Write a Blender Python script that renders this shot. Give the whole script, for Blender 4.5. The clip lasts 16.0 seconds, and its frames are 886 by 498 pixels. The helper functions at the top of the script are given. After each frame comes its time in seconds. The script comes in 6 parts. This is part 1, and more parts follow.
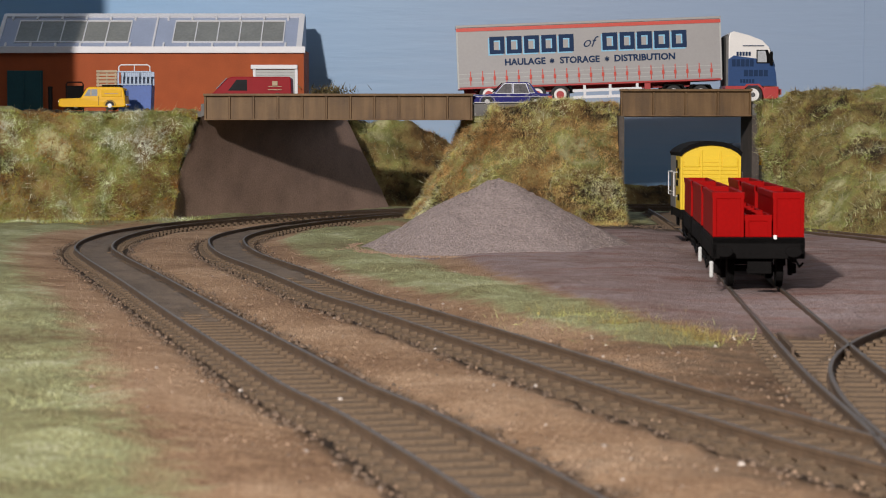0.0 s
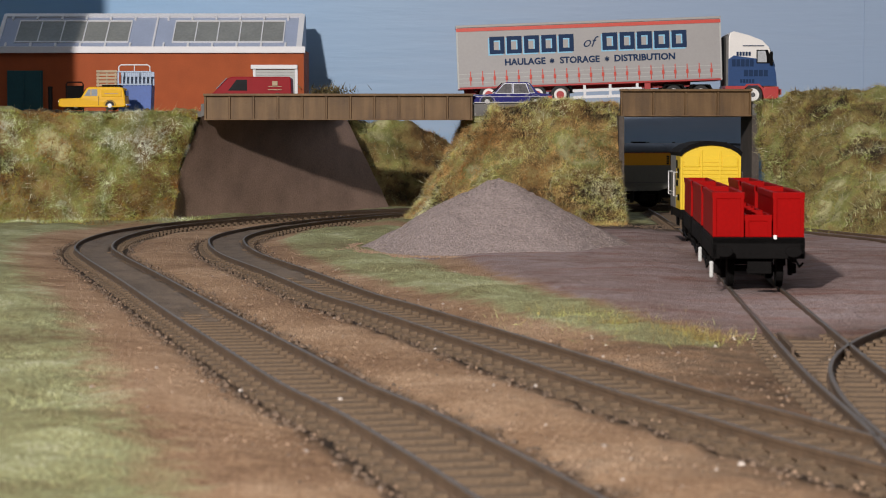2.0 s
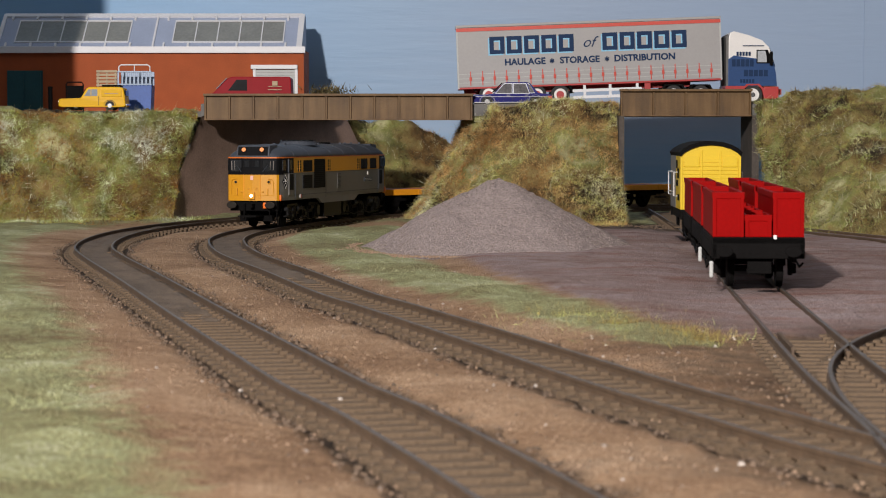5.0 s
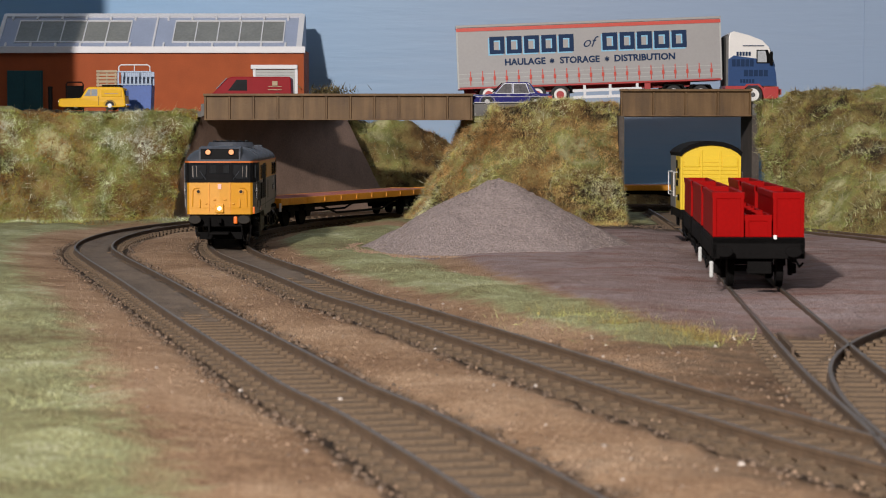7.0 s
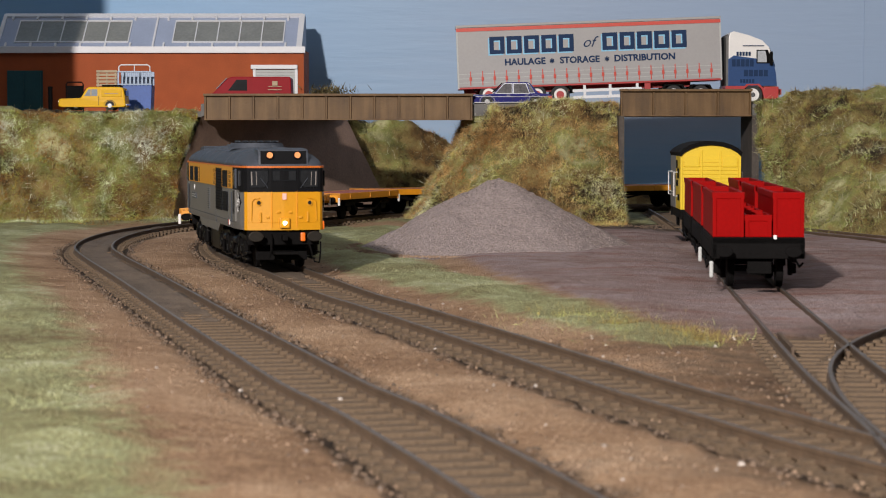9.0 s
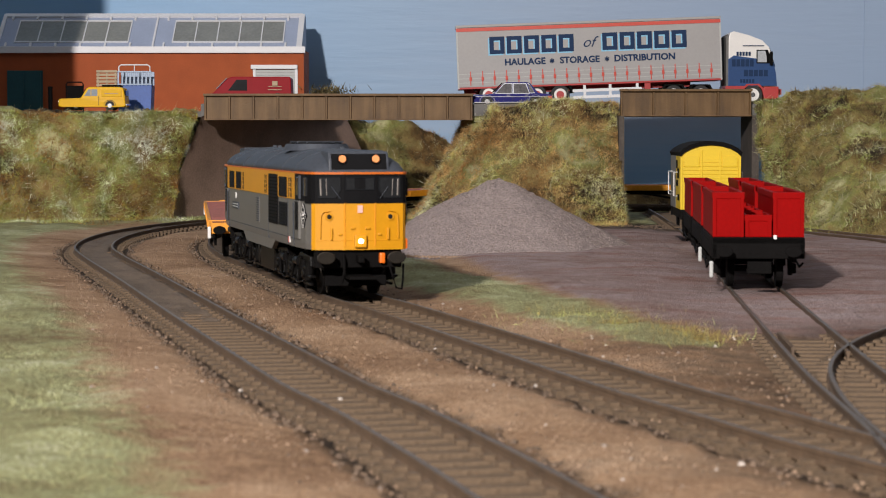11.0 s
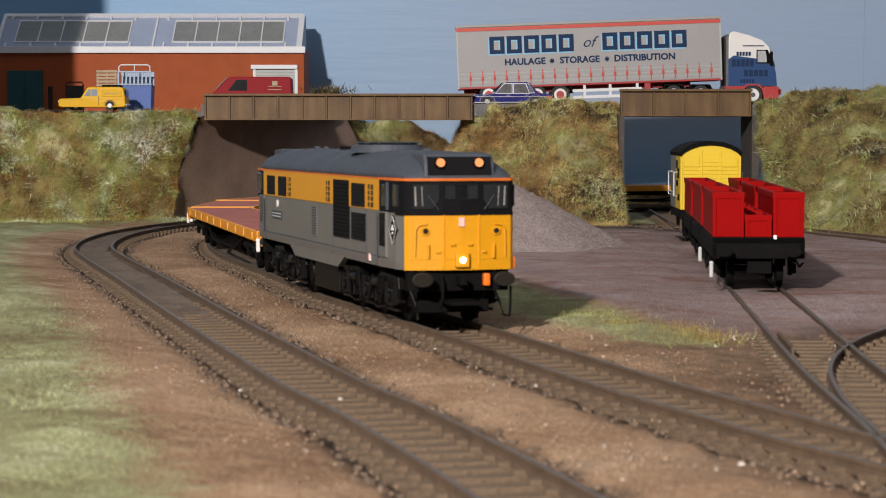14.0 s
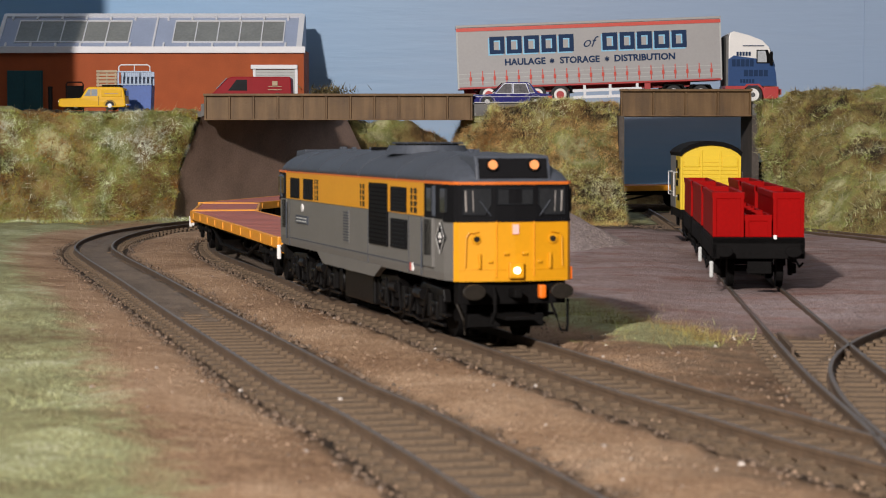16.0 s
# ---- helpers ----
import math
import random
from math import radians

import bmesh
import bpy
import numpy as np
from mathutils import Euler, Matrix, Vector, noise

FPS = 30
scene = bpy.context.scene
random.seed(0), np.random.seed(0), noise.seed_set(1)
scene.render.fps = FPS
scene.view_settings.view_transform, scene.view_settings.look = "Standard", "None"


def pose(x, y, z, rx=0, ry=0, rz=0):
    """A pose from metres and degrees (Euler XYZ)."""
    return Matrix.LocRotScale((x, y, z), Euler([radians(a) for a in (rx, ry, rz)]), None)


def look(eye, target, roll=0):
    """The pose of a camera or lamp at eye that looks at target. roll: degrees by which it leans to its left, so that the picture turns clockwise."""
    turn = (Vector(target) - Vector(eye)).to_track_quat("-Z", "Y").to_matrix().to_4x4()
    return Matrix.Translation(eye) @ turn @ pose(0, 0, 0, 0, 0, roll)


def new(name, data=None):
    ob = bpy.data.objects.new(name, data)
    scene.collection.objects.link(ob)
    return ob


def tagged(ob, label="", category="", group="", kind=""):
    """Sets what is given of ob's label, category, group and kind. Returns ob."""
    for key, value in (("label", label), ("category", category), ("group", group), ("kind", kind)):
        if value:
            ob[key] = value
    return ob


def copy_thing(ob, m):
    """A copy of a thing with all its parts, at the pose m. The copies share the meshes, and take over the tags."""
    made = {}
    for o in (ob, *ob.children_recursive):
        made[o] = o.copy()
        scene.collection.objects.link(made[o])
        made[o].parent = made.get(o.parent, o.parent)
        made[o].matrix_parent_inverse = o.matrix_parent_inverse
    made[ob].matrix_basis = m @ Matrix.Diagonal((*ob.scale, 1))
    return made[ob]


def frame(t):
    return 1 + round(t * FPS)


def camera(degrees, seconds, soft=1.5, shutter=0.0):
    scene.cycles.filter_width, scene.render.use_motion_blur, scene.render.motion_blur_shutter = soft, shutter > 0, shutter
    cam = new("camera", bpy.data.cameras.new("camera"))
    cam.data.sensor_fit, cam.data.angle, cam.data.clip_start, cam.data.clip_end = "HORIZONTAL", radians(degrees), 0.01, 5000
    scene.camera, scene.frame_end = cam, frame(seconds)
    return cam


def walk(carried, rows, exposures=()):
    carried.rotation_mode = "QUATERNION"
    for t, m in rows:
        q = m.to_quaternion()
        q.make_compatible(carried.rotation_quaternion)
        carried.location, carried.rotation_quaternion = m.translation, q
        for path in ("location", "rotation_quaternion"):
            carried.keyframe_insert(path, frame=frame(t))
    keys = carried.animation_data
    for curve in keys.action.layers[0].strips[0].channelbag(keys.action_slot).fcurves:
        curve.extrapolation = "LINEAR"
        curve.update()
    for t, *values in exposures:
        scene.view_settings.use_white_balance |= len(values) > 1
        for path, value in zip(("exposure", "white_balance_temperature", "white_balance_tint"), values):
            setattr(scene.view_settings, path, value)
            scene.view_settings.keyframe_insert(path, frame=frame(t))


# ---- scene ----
# A 4 mm scale model railway on a baseboard; lengths below are millimetres, scaled by MM.
MM = 0.001
cam = camera(22.9, 16.0, soft=1.05)
cam.data.dof.use_dof, cam.data.dof.focus_distance, cam.data.dof.aperture_fstop = True, 1.2, 88
EYE = pose(0, 0, 0.0513, 87.09, 0, 0)
walk(cam, [(0.0, EYE), (16.0, EYE)], exposures=[(0.0, 0.0), (16.0, 0.0)])

# ---- light: one bright room lamp behind and left of the camera, pale room around ----
world = bpy.data.worlds.new("room_air")
scene.world = world
world.use_nodes = True
world.node_tree.nodes["Background"].inputs[0].default_value = (0.86, 0.92, 1.0, 1)
world.node_tree.nodes["Background"].inputs[1].default_value = 0.32


def lamp(name, eye, target, power, size, colour):
    data = bpy.data.lights.new(name, "AREA")
    data.shape, data.size, data.energy, data.color = "DISK", size, power, colour
    ob = new(name, data)
    ob.matrix_world = look(eye, target)
    return ob


lamp("room_lamp", (-0.52, -1.15, 0.735), (0.0, 1.1, 0.0), 66.0, 0.07, (1.0, 0.93, 0.88))

# ---- materials ----


def nodes_of(name):
    m = bpy.data.materials.new(name)
    m.use_nodes = True
    nt = m.node_tree
    return m, nt, nt.nodes["Principled BSDF"]


def mat(name, colour, rough=0.5, metal=0.0, vary=0.15, scale=120.0, fine=1500.0, bump=0.1, spec=0.5, coat=0.0, islands=0.0, emit=None):
    """A surface with variation at two scales. Scales are per metre."""
    m, nt, b = nodes_of(name)
    tc = nt.nodes.new("ShaderNodeTexCoord")
    n1 = nt.nodes.new("ShaderNodeTexNoise")
    n1.inputs["Scale"].default_value, n1.inputs["Detail"].default_value = scale, 5
    n2 = nt.nodes.new("ShaderNodeTexNoise")
    n2.inputs["Scale"].default_value, n2.inputs["Detail"].default_value = fine, 3
    for n in (n1, n2):
        nt.links.new(tc.outputs["Object"], n.inputs["Vector"])
    add = nt.nodes.new("ShaderNodeMath")
    add.operation = "ADD"
    nt.links.new(n1.outputs["Fac"], add.inputs[0])
    nt.links.new(n2.outputs["Fac"], add.inputs[1])
    src = add.outputs[0]
    if islands:
        geo = nt.nodes.new("ShaderNodeNewGeometry")
        mul = nt.nodes.new("ShaderNodeMath")
        mul.operation = "MULTIPLY_ADD"
        nt.links.new(geo.outputs["Random Per Island"], mul.inputs[0])
        mul.inputs[1].default_value = islands
        nt.links.new(src, mul.inputs[2])
        src = mul.outputs[0]
    mr = nt.nodes.new("ShaderNodeMapRange")
    nt.links.new(src, mr.inputs["Value"])
    mr.inputs["From Min"].default_value, mr.inputs["From Max"].default_value = 0.65, 1.35 + islands
    mr.inputs["To Min"].default_value, mr.inputs["To Max"].default_value = 1 - vary, 1 + vary
    mx = nt.nodes.new("ShaderNodeVectorMath")
    mx.operation = "SCALE"
    mx.inputs[0].default_value = colour[:3]
    nt.links.new(mr.outputs[0], mx.inputs["Scale"])
    nt.links.new(mx.outputs[0], b.inputs["Base Color"])
    b.inputs["Roughness"].default_value, b.inputs["Metallic"].default_value = rough, metal
    b.inputs["Specular IOR Level"].default_value, b.inputs["Coat Weight"].default_value = spec, coat
    if bump:
        bp = nt.nodes.new("ShaderNodeBump")
        bp.inputs["Strength"].default_value, bp.inputs["Distance"].default_value = bump, 0.0006
        nt.links.new(n2.outputs["Fac"], bp.inputs["Height"])
        nt.links.new(bp.outputs[0], b.inputs["Normal"])
    if emit:
        b.inputs["Emission Color"].default_value = (*emit[0], 1)
        b.inputs["Emission Strength"].default_value = emit[1]
    return m


def ramp(nt, fac, stops):
    r = nt.nodes.new("ShaderNodeValToRGB")
    els = r.color_ramp.elements
    while len(els) < len(stops):
        els.new(0.5)
    for e, (p, c) in zip(els, stops):
        e.position, e.color = p, (*c, 1)
    nt.links.new(fac, r.inputs[0])
    return r.outputs[0]


def noise_tex(nt, scale, detail=5, rough=0.55):
    tc = nt.nodes.new("ShaderNodeTexCoord")
    n = nt.nodes.new("ShaderNodeTexNoise")
    n.inputs["Scale"].default_value, n.inputs["Detail"].default_value, n.inputs["Roughness"].default_value = scale, detail, rough
    nt.links.new(tc.outputs["Object"], n.inputs["Vector"])
    return n.outputs["Fac"]


def mixed(nt, fac, a, b_):
    n = nt.nodes.new("ShaderNodeMix")
    n.data_type = "RGBA"
    nt.links.new(fac, n.inputs["Factor"])
    nt.links.new(a, n.inputs["A"])
    nt.links.new(b_, n.inputs["B"])
    return n.outputs["Result"]


def math_node(nt, op, a, b_=None, clamp=False):
    n = nt.nodes.new("ShaderNodeMath")
    n.operation, n.use_clamp = op, clamp
    for i, v in enumerate((a, b_)):
        if v is None:
            continue
        if isinstance(v, (int, float)):
            n.inputs[i].default_value = v
        else:
            nt.links.new(v, n.inputs[i])
    return n.outputs[0]


def flock_mat(name, stops, patch=18.0, bladed=True):
    """Scenic flock: colour by broad patches, finer mottling and, on blades, fibre by fibre."""
    m, nt, b = nodes_of(name)
    f = math_node(nt, "MULTIPLY", noise_tex(nt, patch, 3), 2.7)
    f = math_node(nt, "ADD", f, math_node(nt, "MULTIPLY", noise_tex(nt, patch * 5, 4), 0.9))
    f = math_node(nt, "SUBTRACT", f, 1.3)
    shade = math_node(nt, "ADD", math_node(nt, "MULTIPLY", noise_tex(nt, patch * 3.1, 4), 2.3), -0.2)
    if bladed:
        geo = nt.nodes.new("ShaderNodeNewGeometry")
        g = math_node(nt, "SUBTRACT", geo.outputs["Random Per Island"], 0.5)
        f = math_node(nt, "ADD", f, math_node(nt, "MULTIPLY", g, 0.36))
        shade = math_node(nt, "ADD", shade, math_node(nt, "MULTIPLY", g, 0.5))
    mx = nt.nodes.new("ShaderNodeVectorMath")
    mx.operation = "SCALE"
    nt.links.new(ramp(nt, f, stops), mx.inputs[0])
    nt.links.new(shade, mx.inputs["Scale"])
    nt.links.new(mx.outputs[0], b.inputs["Base Color"])
    b.inputs["Roughness"].default_value, b.inputs["Specular IOR Level"].default_value = 0.75, 0.25
    if not bladed:
        bp = nt.nodes.new("ShaderNodeBump")
        bp.inputs["Strength"].default_value, bp.inputs["Distance"].default_value = 0.9, 0.002
        nt.links.new(noise_tex(nt, 700, 6), bp.inputs["Height"])
        nt.links.new(bp.outputs[0], b.inputs["Normal"])
    return m


def ground_mat():
    """Painted scenic ground: tan dirt, grey-mauve yard, dark ballast shoulder and sleeper gaps, and green scatter, by
    the cover attribute.
    """
    m, nt, b = nodes_of("layout_ground")
    at = nt.nodes.new("ShaderNodeAttribute")
    at.attribute_name = "cover"
    sep = nt.nodes.new("ShaderNodeSeparateColor")
    nt.links.new(at.outputs["Color"], sep.inputs[0])
    big, mid, small = noise_tex(nt, 22, 4), noise_tex(nt, 160, 5), noise_tex(nt, 1100, 4, 0.65)
    both = math_node(nt, "ADD", math_node(nt, "MULTIPLY", big, 0.34), math_node(nt, "ADD", math_node(nt, "MULTIPLY", mid, 0.22), math_node(nt, "MULTIPLY", small, 0.44)))
    both = math_node(nt, "ADD", both, math_node(nt, "MULTIPLY", math_node(nt, "SUBTRACT", noise_tex(nt, 8, 3), 0.5), 0.28))
    dirt = ramp(nt, both, [(0.36, (0.16, 0.085, 0.045)), (0.5, (0.37, 0.23, 0.135)), (0.64, (0.56, 0.39, 0.26))])
    yard = ramp(nt, both, [(0.38, (0.19, 0.115, 0.095)), (0.46, (0.265, 0.185, 0.17)), (0.62, (0.40, 0.325, 0.325))])
    # red-brown scuffs dragged along the yard
    tc = nt.nodes.new("ShaderNodeTexCoord")
    mp = nt.nodes.new("ShaderNodeMapping")
    mp.inputs["Scale"].default_value, mp.inputs["Rotation"].default_value = (22.0, 60.0, 10.0), (0, 0, 0.35)
    nt.links.new(tc.outputs["Object"], mp.inputs[0])
    sc = nt.nodes.new("ShaderNodeTexNoise")
    sc.inputs["Scale"].default_value, sc.inputs["Detail"].default_value, sc.inputs["Roughness"].default_value = 1.0, 5, 0.65
    nt.links.new(mp.outputs[0], sc.inputs["Vector"])
    scuff = math_node(nt, "MULTIPLY", math_node(nt, "SUBTRACT", sc.outputs["Fac"], 0.5), 6.0, True)
    red = ramp(nt, both, [(0.38, (0.16, 0.055, 0.035)), (0.62, (0.32, 0.15, 0.11))])
    yard = mixed(nt, math_node(nt, "MULTIPLY", scuff, 0.75), yard, red)
    dark = ramp(nt, both, [(0.38, (0.011, 0.007, 0.004)), (0.5, (0.036, 0.022, 0.013)), (0.64, (0.14, 0.09, 0.055))])
    green = ramp(nt, both, [(0.37, (0.19, 0.14, 0.07)), (0.46, (0.27, 0.26, 0.125)), (0.54, (0.36, 0.37, 0.19)), (0.64, (0.62, 0.61, 0.42))])

    def soft(chan, spread=0.55):
        v = math_node(nt, "ADD", sep.outputs[chan], math_node(nt, "MULTIPLY", math_node(nt, "SUBTRACT", mid, 0.5), 1.1))
        v = math_node(nt, "SUBTRACT", v, 0.5)
        return math_node(nt, "ADD", math_node(nt, "MULTIPLY", v, 1 / spread), 0.5, True)

    c = mixed(nt, soft("Green"), dirt, yard)
    c = mixed(nt, soft("Blue"), c, dark)
    c = mixed(nt, soft("Red"), c, green)
    nt.links.new(c, b.inputs["Base Color"])
    b.inputs["Roughness"].default_value, b.inputs["Specular IOR Level"].default_value = 0.85, 0.25
    bp = nt.nodes.new("ShaderNodeBump")
    bp.inputs["Strength"].default_value, bp.inputs["Distance"].default_value = 0.8, 0.0015
    nt.links.new(math_node(nt, "ADD", small, math_node(nt, "MULTIPLY", mid, 1.5)), bp.inputs["Height"])
    nt.links.new(bp.outputs[0], b.inputs["Normal"])
    return m


def backdrop_mat():
    """Board painted sky blue by brush, paler towards the middle of the sky."""
    m, nt, b = nodes_of("painted_sky_board")
    tc = nt.nodes.new("ShaderNodeTexCoord")
    mp = nt.nodes.new("ShaderNodeMapping")
    mp.inputs["Scale"].default_value = (3.0, 1.0, 26.0)
    nt.links.new(tc.outputs["Object"], mp.inputs[0])
    n = nt.nodes.new("ShaderNodeTexNoise")
    n.inputs["Scale"].default_value, n.inputs["Detail"].default_value = 6.0, 8
    nt.links.new(mp.outputs[0], n.inputs["Vector"])
    sx = nt.nodes.new("ShaderNodeSeparateXYZ")
    nt.links.new(tc.outputs["Object"], sx.inputs[0])
    h = math_node(nt, "MULTIPLY", math_node(nt, "SUBTRACT", sx.outputs[2], 0.02), 14.0, True)
    h = math_node(nt, "ADD", h, math_node(nt, "MULTIPLY", math_node(nt, "SUBTRACT", n.outputs["Fac"], 0.5), 0.5))
    across = math_node(nt, "ADD", math_node(nt, "MULTIPLY", sx.outputs[0], 2.6), 0.72, True)
    left = ramp(nt, h, [(0.0, (0.16, 0.33, 0.53)), (0.3, (0.19, 0.36, 0.56)), (0.65, (0.21, 0.375, 0.585)), (1.0, (0.20, 0.385, 0.61))])
    right = ramp(nt, h, [(0.0, (0.19, 0.34, 0.54)), (0.3, (0.24, 0.37, 0.55)), (0.65, (0.30, 0.375, 0.51)), (1.0, (0.285, 0.38, 0.535))])
    nt.links.new(mixed(nt, across, left, right), b.inputs["Base Color"])
    b.inputs["Roughness"].default_value = 0.5
    bp = nt.nodes.new("ShaderNodeBump")
    bp.inputs["Strength"].default_value, bp.inputs["Distance"].default_value = 0.35, 0.001
    nt.links.new(n.outputs["Fac"], bp.inputs["Height"])
    nt.links.new(bp.outputs[0], b.inputs["Normal"])
    return m


M_GROUND = ground_mat()
M_SKY = backdrop_mat()
M_BANK = flock_mat("bank_base", [(0.1, (0.04, 0.025, 0.012)), (0.35, (0.18, 0.11, 0.04)), (0.55, (0.28, 0.22, 0.085)), (0.75, (0.24, 0.25, 0.08)), (0.95, (0.42, 0.40, 0.21))], bladed=False)
M_BLADE = flock_mat("straw_bank_fibres", [(0.0, (0.26, 0.125, 0.04)), (0.28, (0.47, 0.26, 0.09)), (0.52, (0.60, 0.42, 0.18)), (0.72, (0.42, 0.45, 0.12)), (0.95, (0.74, 0.72, 0.42))], 30)
M_BLADEPALE = flock_mat("pale_bank_fibres", [(0.0, (0.16, 0.075, 0.025)), (0.25, (0.36, 0.155, 0.04)), (0.42, (0.34, 0.26, 0.06)), (0.58, (0.36, 0.40, 0.09)), (0.76, (0.52, 0.60, 0.28)), (0.95, (0.92, 0.94, 0.80))], 22)
M_BLADEOLIVE = flock_mat("olive_bank_fibres", [(0.0, (0.11, 0.075, 0.025)), (0.25, (0.27, 0.19, 0.06)), (0.5, (0.36, 0.31, 0.10)), (0.7, (0.28, 0.35, 0.09)), (0.95, (0.56, 0.56, 0.28))], 26)
M_STRAY = flock_mat("stray_fibres", [(0.0, (0.30, 0.22, 0.10)), (0.5, (0.52, 0.48, 0.28)), (1.0, (0.80, 0.78, 0.62))], 30)
M_CLUMP = flock_mat("dark_flock", [(0.1, (0.06, 0.05, 0.024)), (0.5, (0.15, 0.115, 0.05)), (0.9, (0.30, 0.25, 0.11))])
M_LAWN = flock_mat("lawn_fibres", [(0.0, (0.24, 0.18, 0.08)), (0.35, (0.34, 0.32, 0.14)), (0.65, (0.36, 0.38, 0.17)), (1.0, (0.50, 0.49, 0.29))])
M_RUST = flock_mat("bare_bank_fibres", [(0.0, (0.06, 0.04, 0.016)), (0.35, (0.26, 0.12, 0.035)), (0.6, (0.30, 0.22, 0.07)), (0.8, (0.22, 0.24, 0.07)), (1.0, (0.46, 0.40, 0.20))], 26)
M_SPOIL = mat("spoil_grit", (0.335, 0.275, 0.265), 0.9, 0, 0.5, 900, 2800, 1.0, 0.2)
M_ABUT = mat("abutment_render", (0.25, 0.168, 0.13), 0.8, 0, 0.25, 60, 900, 0.5, 0.3)
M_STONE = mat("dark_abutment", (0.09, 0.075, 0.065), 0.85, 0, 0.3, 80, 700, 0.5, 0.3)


def girder_mat():
    """Brown bridge paint with vertical rain streaks and darker grime."""
    m, nt, b = nodes_of("weathered_brown_girder")
    tc = nt.nodes.new("ShaderNodeTexCoord")
    mp = nt.nodes.new("ShaderNodeMapping")
    mp.inputs["Scale"].default_value = (260.0, 100.0, 26.0)
    nt.links.new(tc.outputs["Object"], mp.inputs[0])
    n = nt.nodes.new("ShaderNodeTexNoise")
    n.inputs["Scale"].default_value, n.inputs["Detail"].default_value = 1.0, 5
    nt.links.new(mp.outputs[0], n.inputs["Vector"])
    f = math_node(nt, "ADD", math_node(nt, "MULTIPLY", n.outputs["Fac"], 0.55), math_node(nt, "MULTIPLY", noise_tex(nt, 45, 4), 0.45))
    nt.links.new(ramp(nt, f, [(0.34, (0.075, 0.039, 0.013)), (0.5, (0.122, 0.065, 0.020)), (0.66, (0.175, 0.098, 0.036))]), b.inputs["Base Color"])
    b.inputs["Roughness"].default_value, b.inputs["Specular IOR Level"].default_value = 0.55, 0.4
    bp = nt.nodes.new("ShaderNodeBump")
    bp.inputs["Strength"].default_value, bp.inputs["Distance"].default_value = 0.25, 0.0006
    nt.links.new(noise_tex(nt, 900, 3), bp.inputs["Height"])
    nt.links.new(bp.outputs[0], b.inputs["Normal"])
    return m


M_GIRDER = girder_mat()
M_ROAD = mat("road_grey", (0.16, 0.155, 0.15), 0.85, 0, 0.2, 80, 1200, 0.3, 0.3)
M_RAIL = mat("weathered_rail", (0.098, 0.062, 0.037), 0.7, 0.0, 0.35, 150, 900, 0.2)
M_RAILTOP = mat("rail_head", (0.13, 0.11, 0.095), 0.45, 0.3, 0.35, 200, 1500, 0.1)
M_SLEEPER = mat("sleeper_brown", (0.125, 0.086, 0.055), 0.85, 0, 0.35, 120, 1100, 0.6, 0.3)
M_INFILL = mat("infill_grey_brown", (0.15, 0.112, 0.083), 0.85, 0, 0.45, 70, 900, 1.0, 0.3)
M_BRICK = mat("orange_red_wall", (0.36, 0.078, 0.021), 0.7, 0, 0.14, 90, 1300, 0.25, 0.3)
M_WHITE = mat("white_plastic", (0.70, 0.70, 0.72), 0.45, 0, 0.05, 80, 900, 0.03)
M_ROOF = mat("pale_blue_roof_sheet", (0.34, 0.39, 0.52), 0.5, 0, 0.08, 60, 800, 0.06)
M_SKYLIGHT = mat("grey_skylight", (0.22, 0.22, 0.20), 0.3, 0, 0.22, 60, 500, 0.05)
M_TEAL = mat("dark_teal_door", (0.012, 0.075, 0.085), 0.6, 0, 0.2, 70, 800, 0.1)
M_SHUTTER = mat("grey_shutter", (0.42, 0.43, 0.42), 0.5, 0.0, 0.1, 80, 900, 0.05)
M_YELLOW = mat("yellow_van_paint", (0.68, 0.385, 0.0), 0.4, 0, 0.06, 80, 900, 0.03, 0.15)
M_RED = mat("red_van_paint", (0.25, 0.004, 0.01), 0.5, 0, 0.06, 80, 900, 0.03, 0.12)
M_SIGNAL = mat("wagon_red_plastic", (0.25, 0.001, 0.001), 0.55, 0, 0.1, 80, 900, 0.05, 0.05)
M_CARGLASS = mat("tinted_car_glazing", (0.10, 0.095, 0.10), 0.1, 0, 0.5, 160, 900, 0.0, 0.5)
M_BLUECAR = mat("metallic_blue_paint", (0.028, 0.028, 0.19), 0.16, 0.35, 0.1, 80, 900, 0.03, 0.5, 0.6)
M_CHROME = mat("chrome_trim", (0.80, 0.80, 0.82), 0.18, 1.0, 0.05, 80, 900, 0.0)
M_GLASS = mat("dark_glazing", (0.010, 0.011, 0.013), 0.06, 0, 0.1, 80, 900, 0.0, 0.5)
M_CLEAR = mat("pale_glazing", (0.22, 0.25, 0.28), 0.08, 0, 0.2, 80, 900, 0.0, 0.6)
M_PALEPANE = mat("bright_cab_glazing", (0.45, 0.47, 0.50), 0.1, 0, 0.2, 80, 900, 0.0, 0.6)
M_TYRE = mat("black_tyre", (0.015, 0.015, 0.016), 0.7, 0, 0.2, 100, 900, 0.1)
M_BLACK = mat("matt_black_frame", (0.0045, 0.004, 0.004), 0.75, 0, 0.3, 110, 900, 0.15, 0.08)
M_SKIP = mat("blue_container_paint", (0.035, 0.10, 0.36), 0.5, 0, 0.15, 80, 900, 0.08)
M_CAGE = mat("grey_blue_cage", (0.20, 0.25, 0.33), 0.45, 0.3, 0.15, 80, 900, 0.05)
M_PALLET = mat("pallet_wood", (0.42, 0.33, 0.22), 0.8, 0, 0.2, 100, 900, 0.3)
M_CURTAIN = mat("grey_curtain_side", (0.315, 0.305, 0.305), 0.5, 0, 0.05, 40, 700, 0.05)
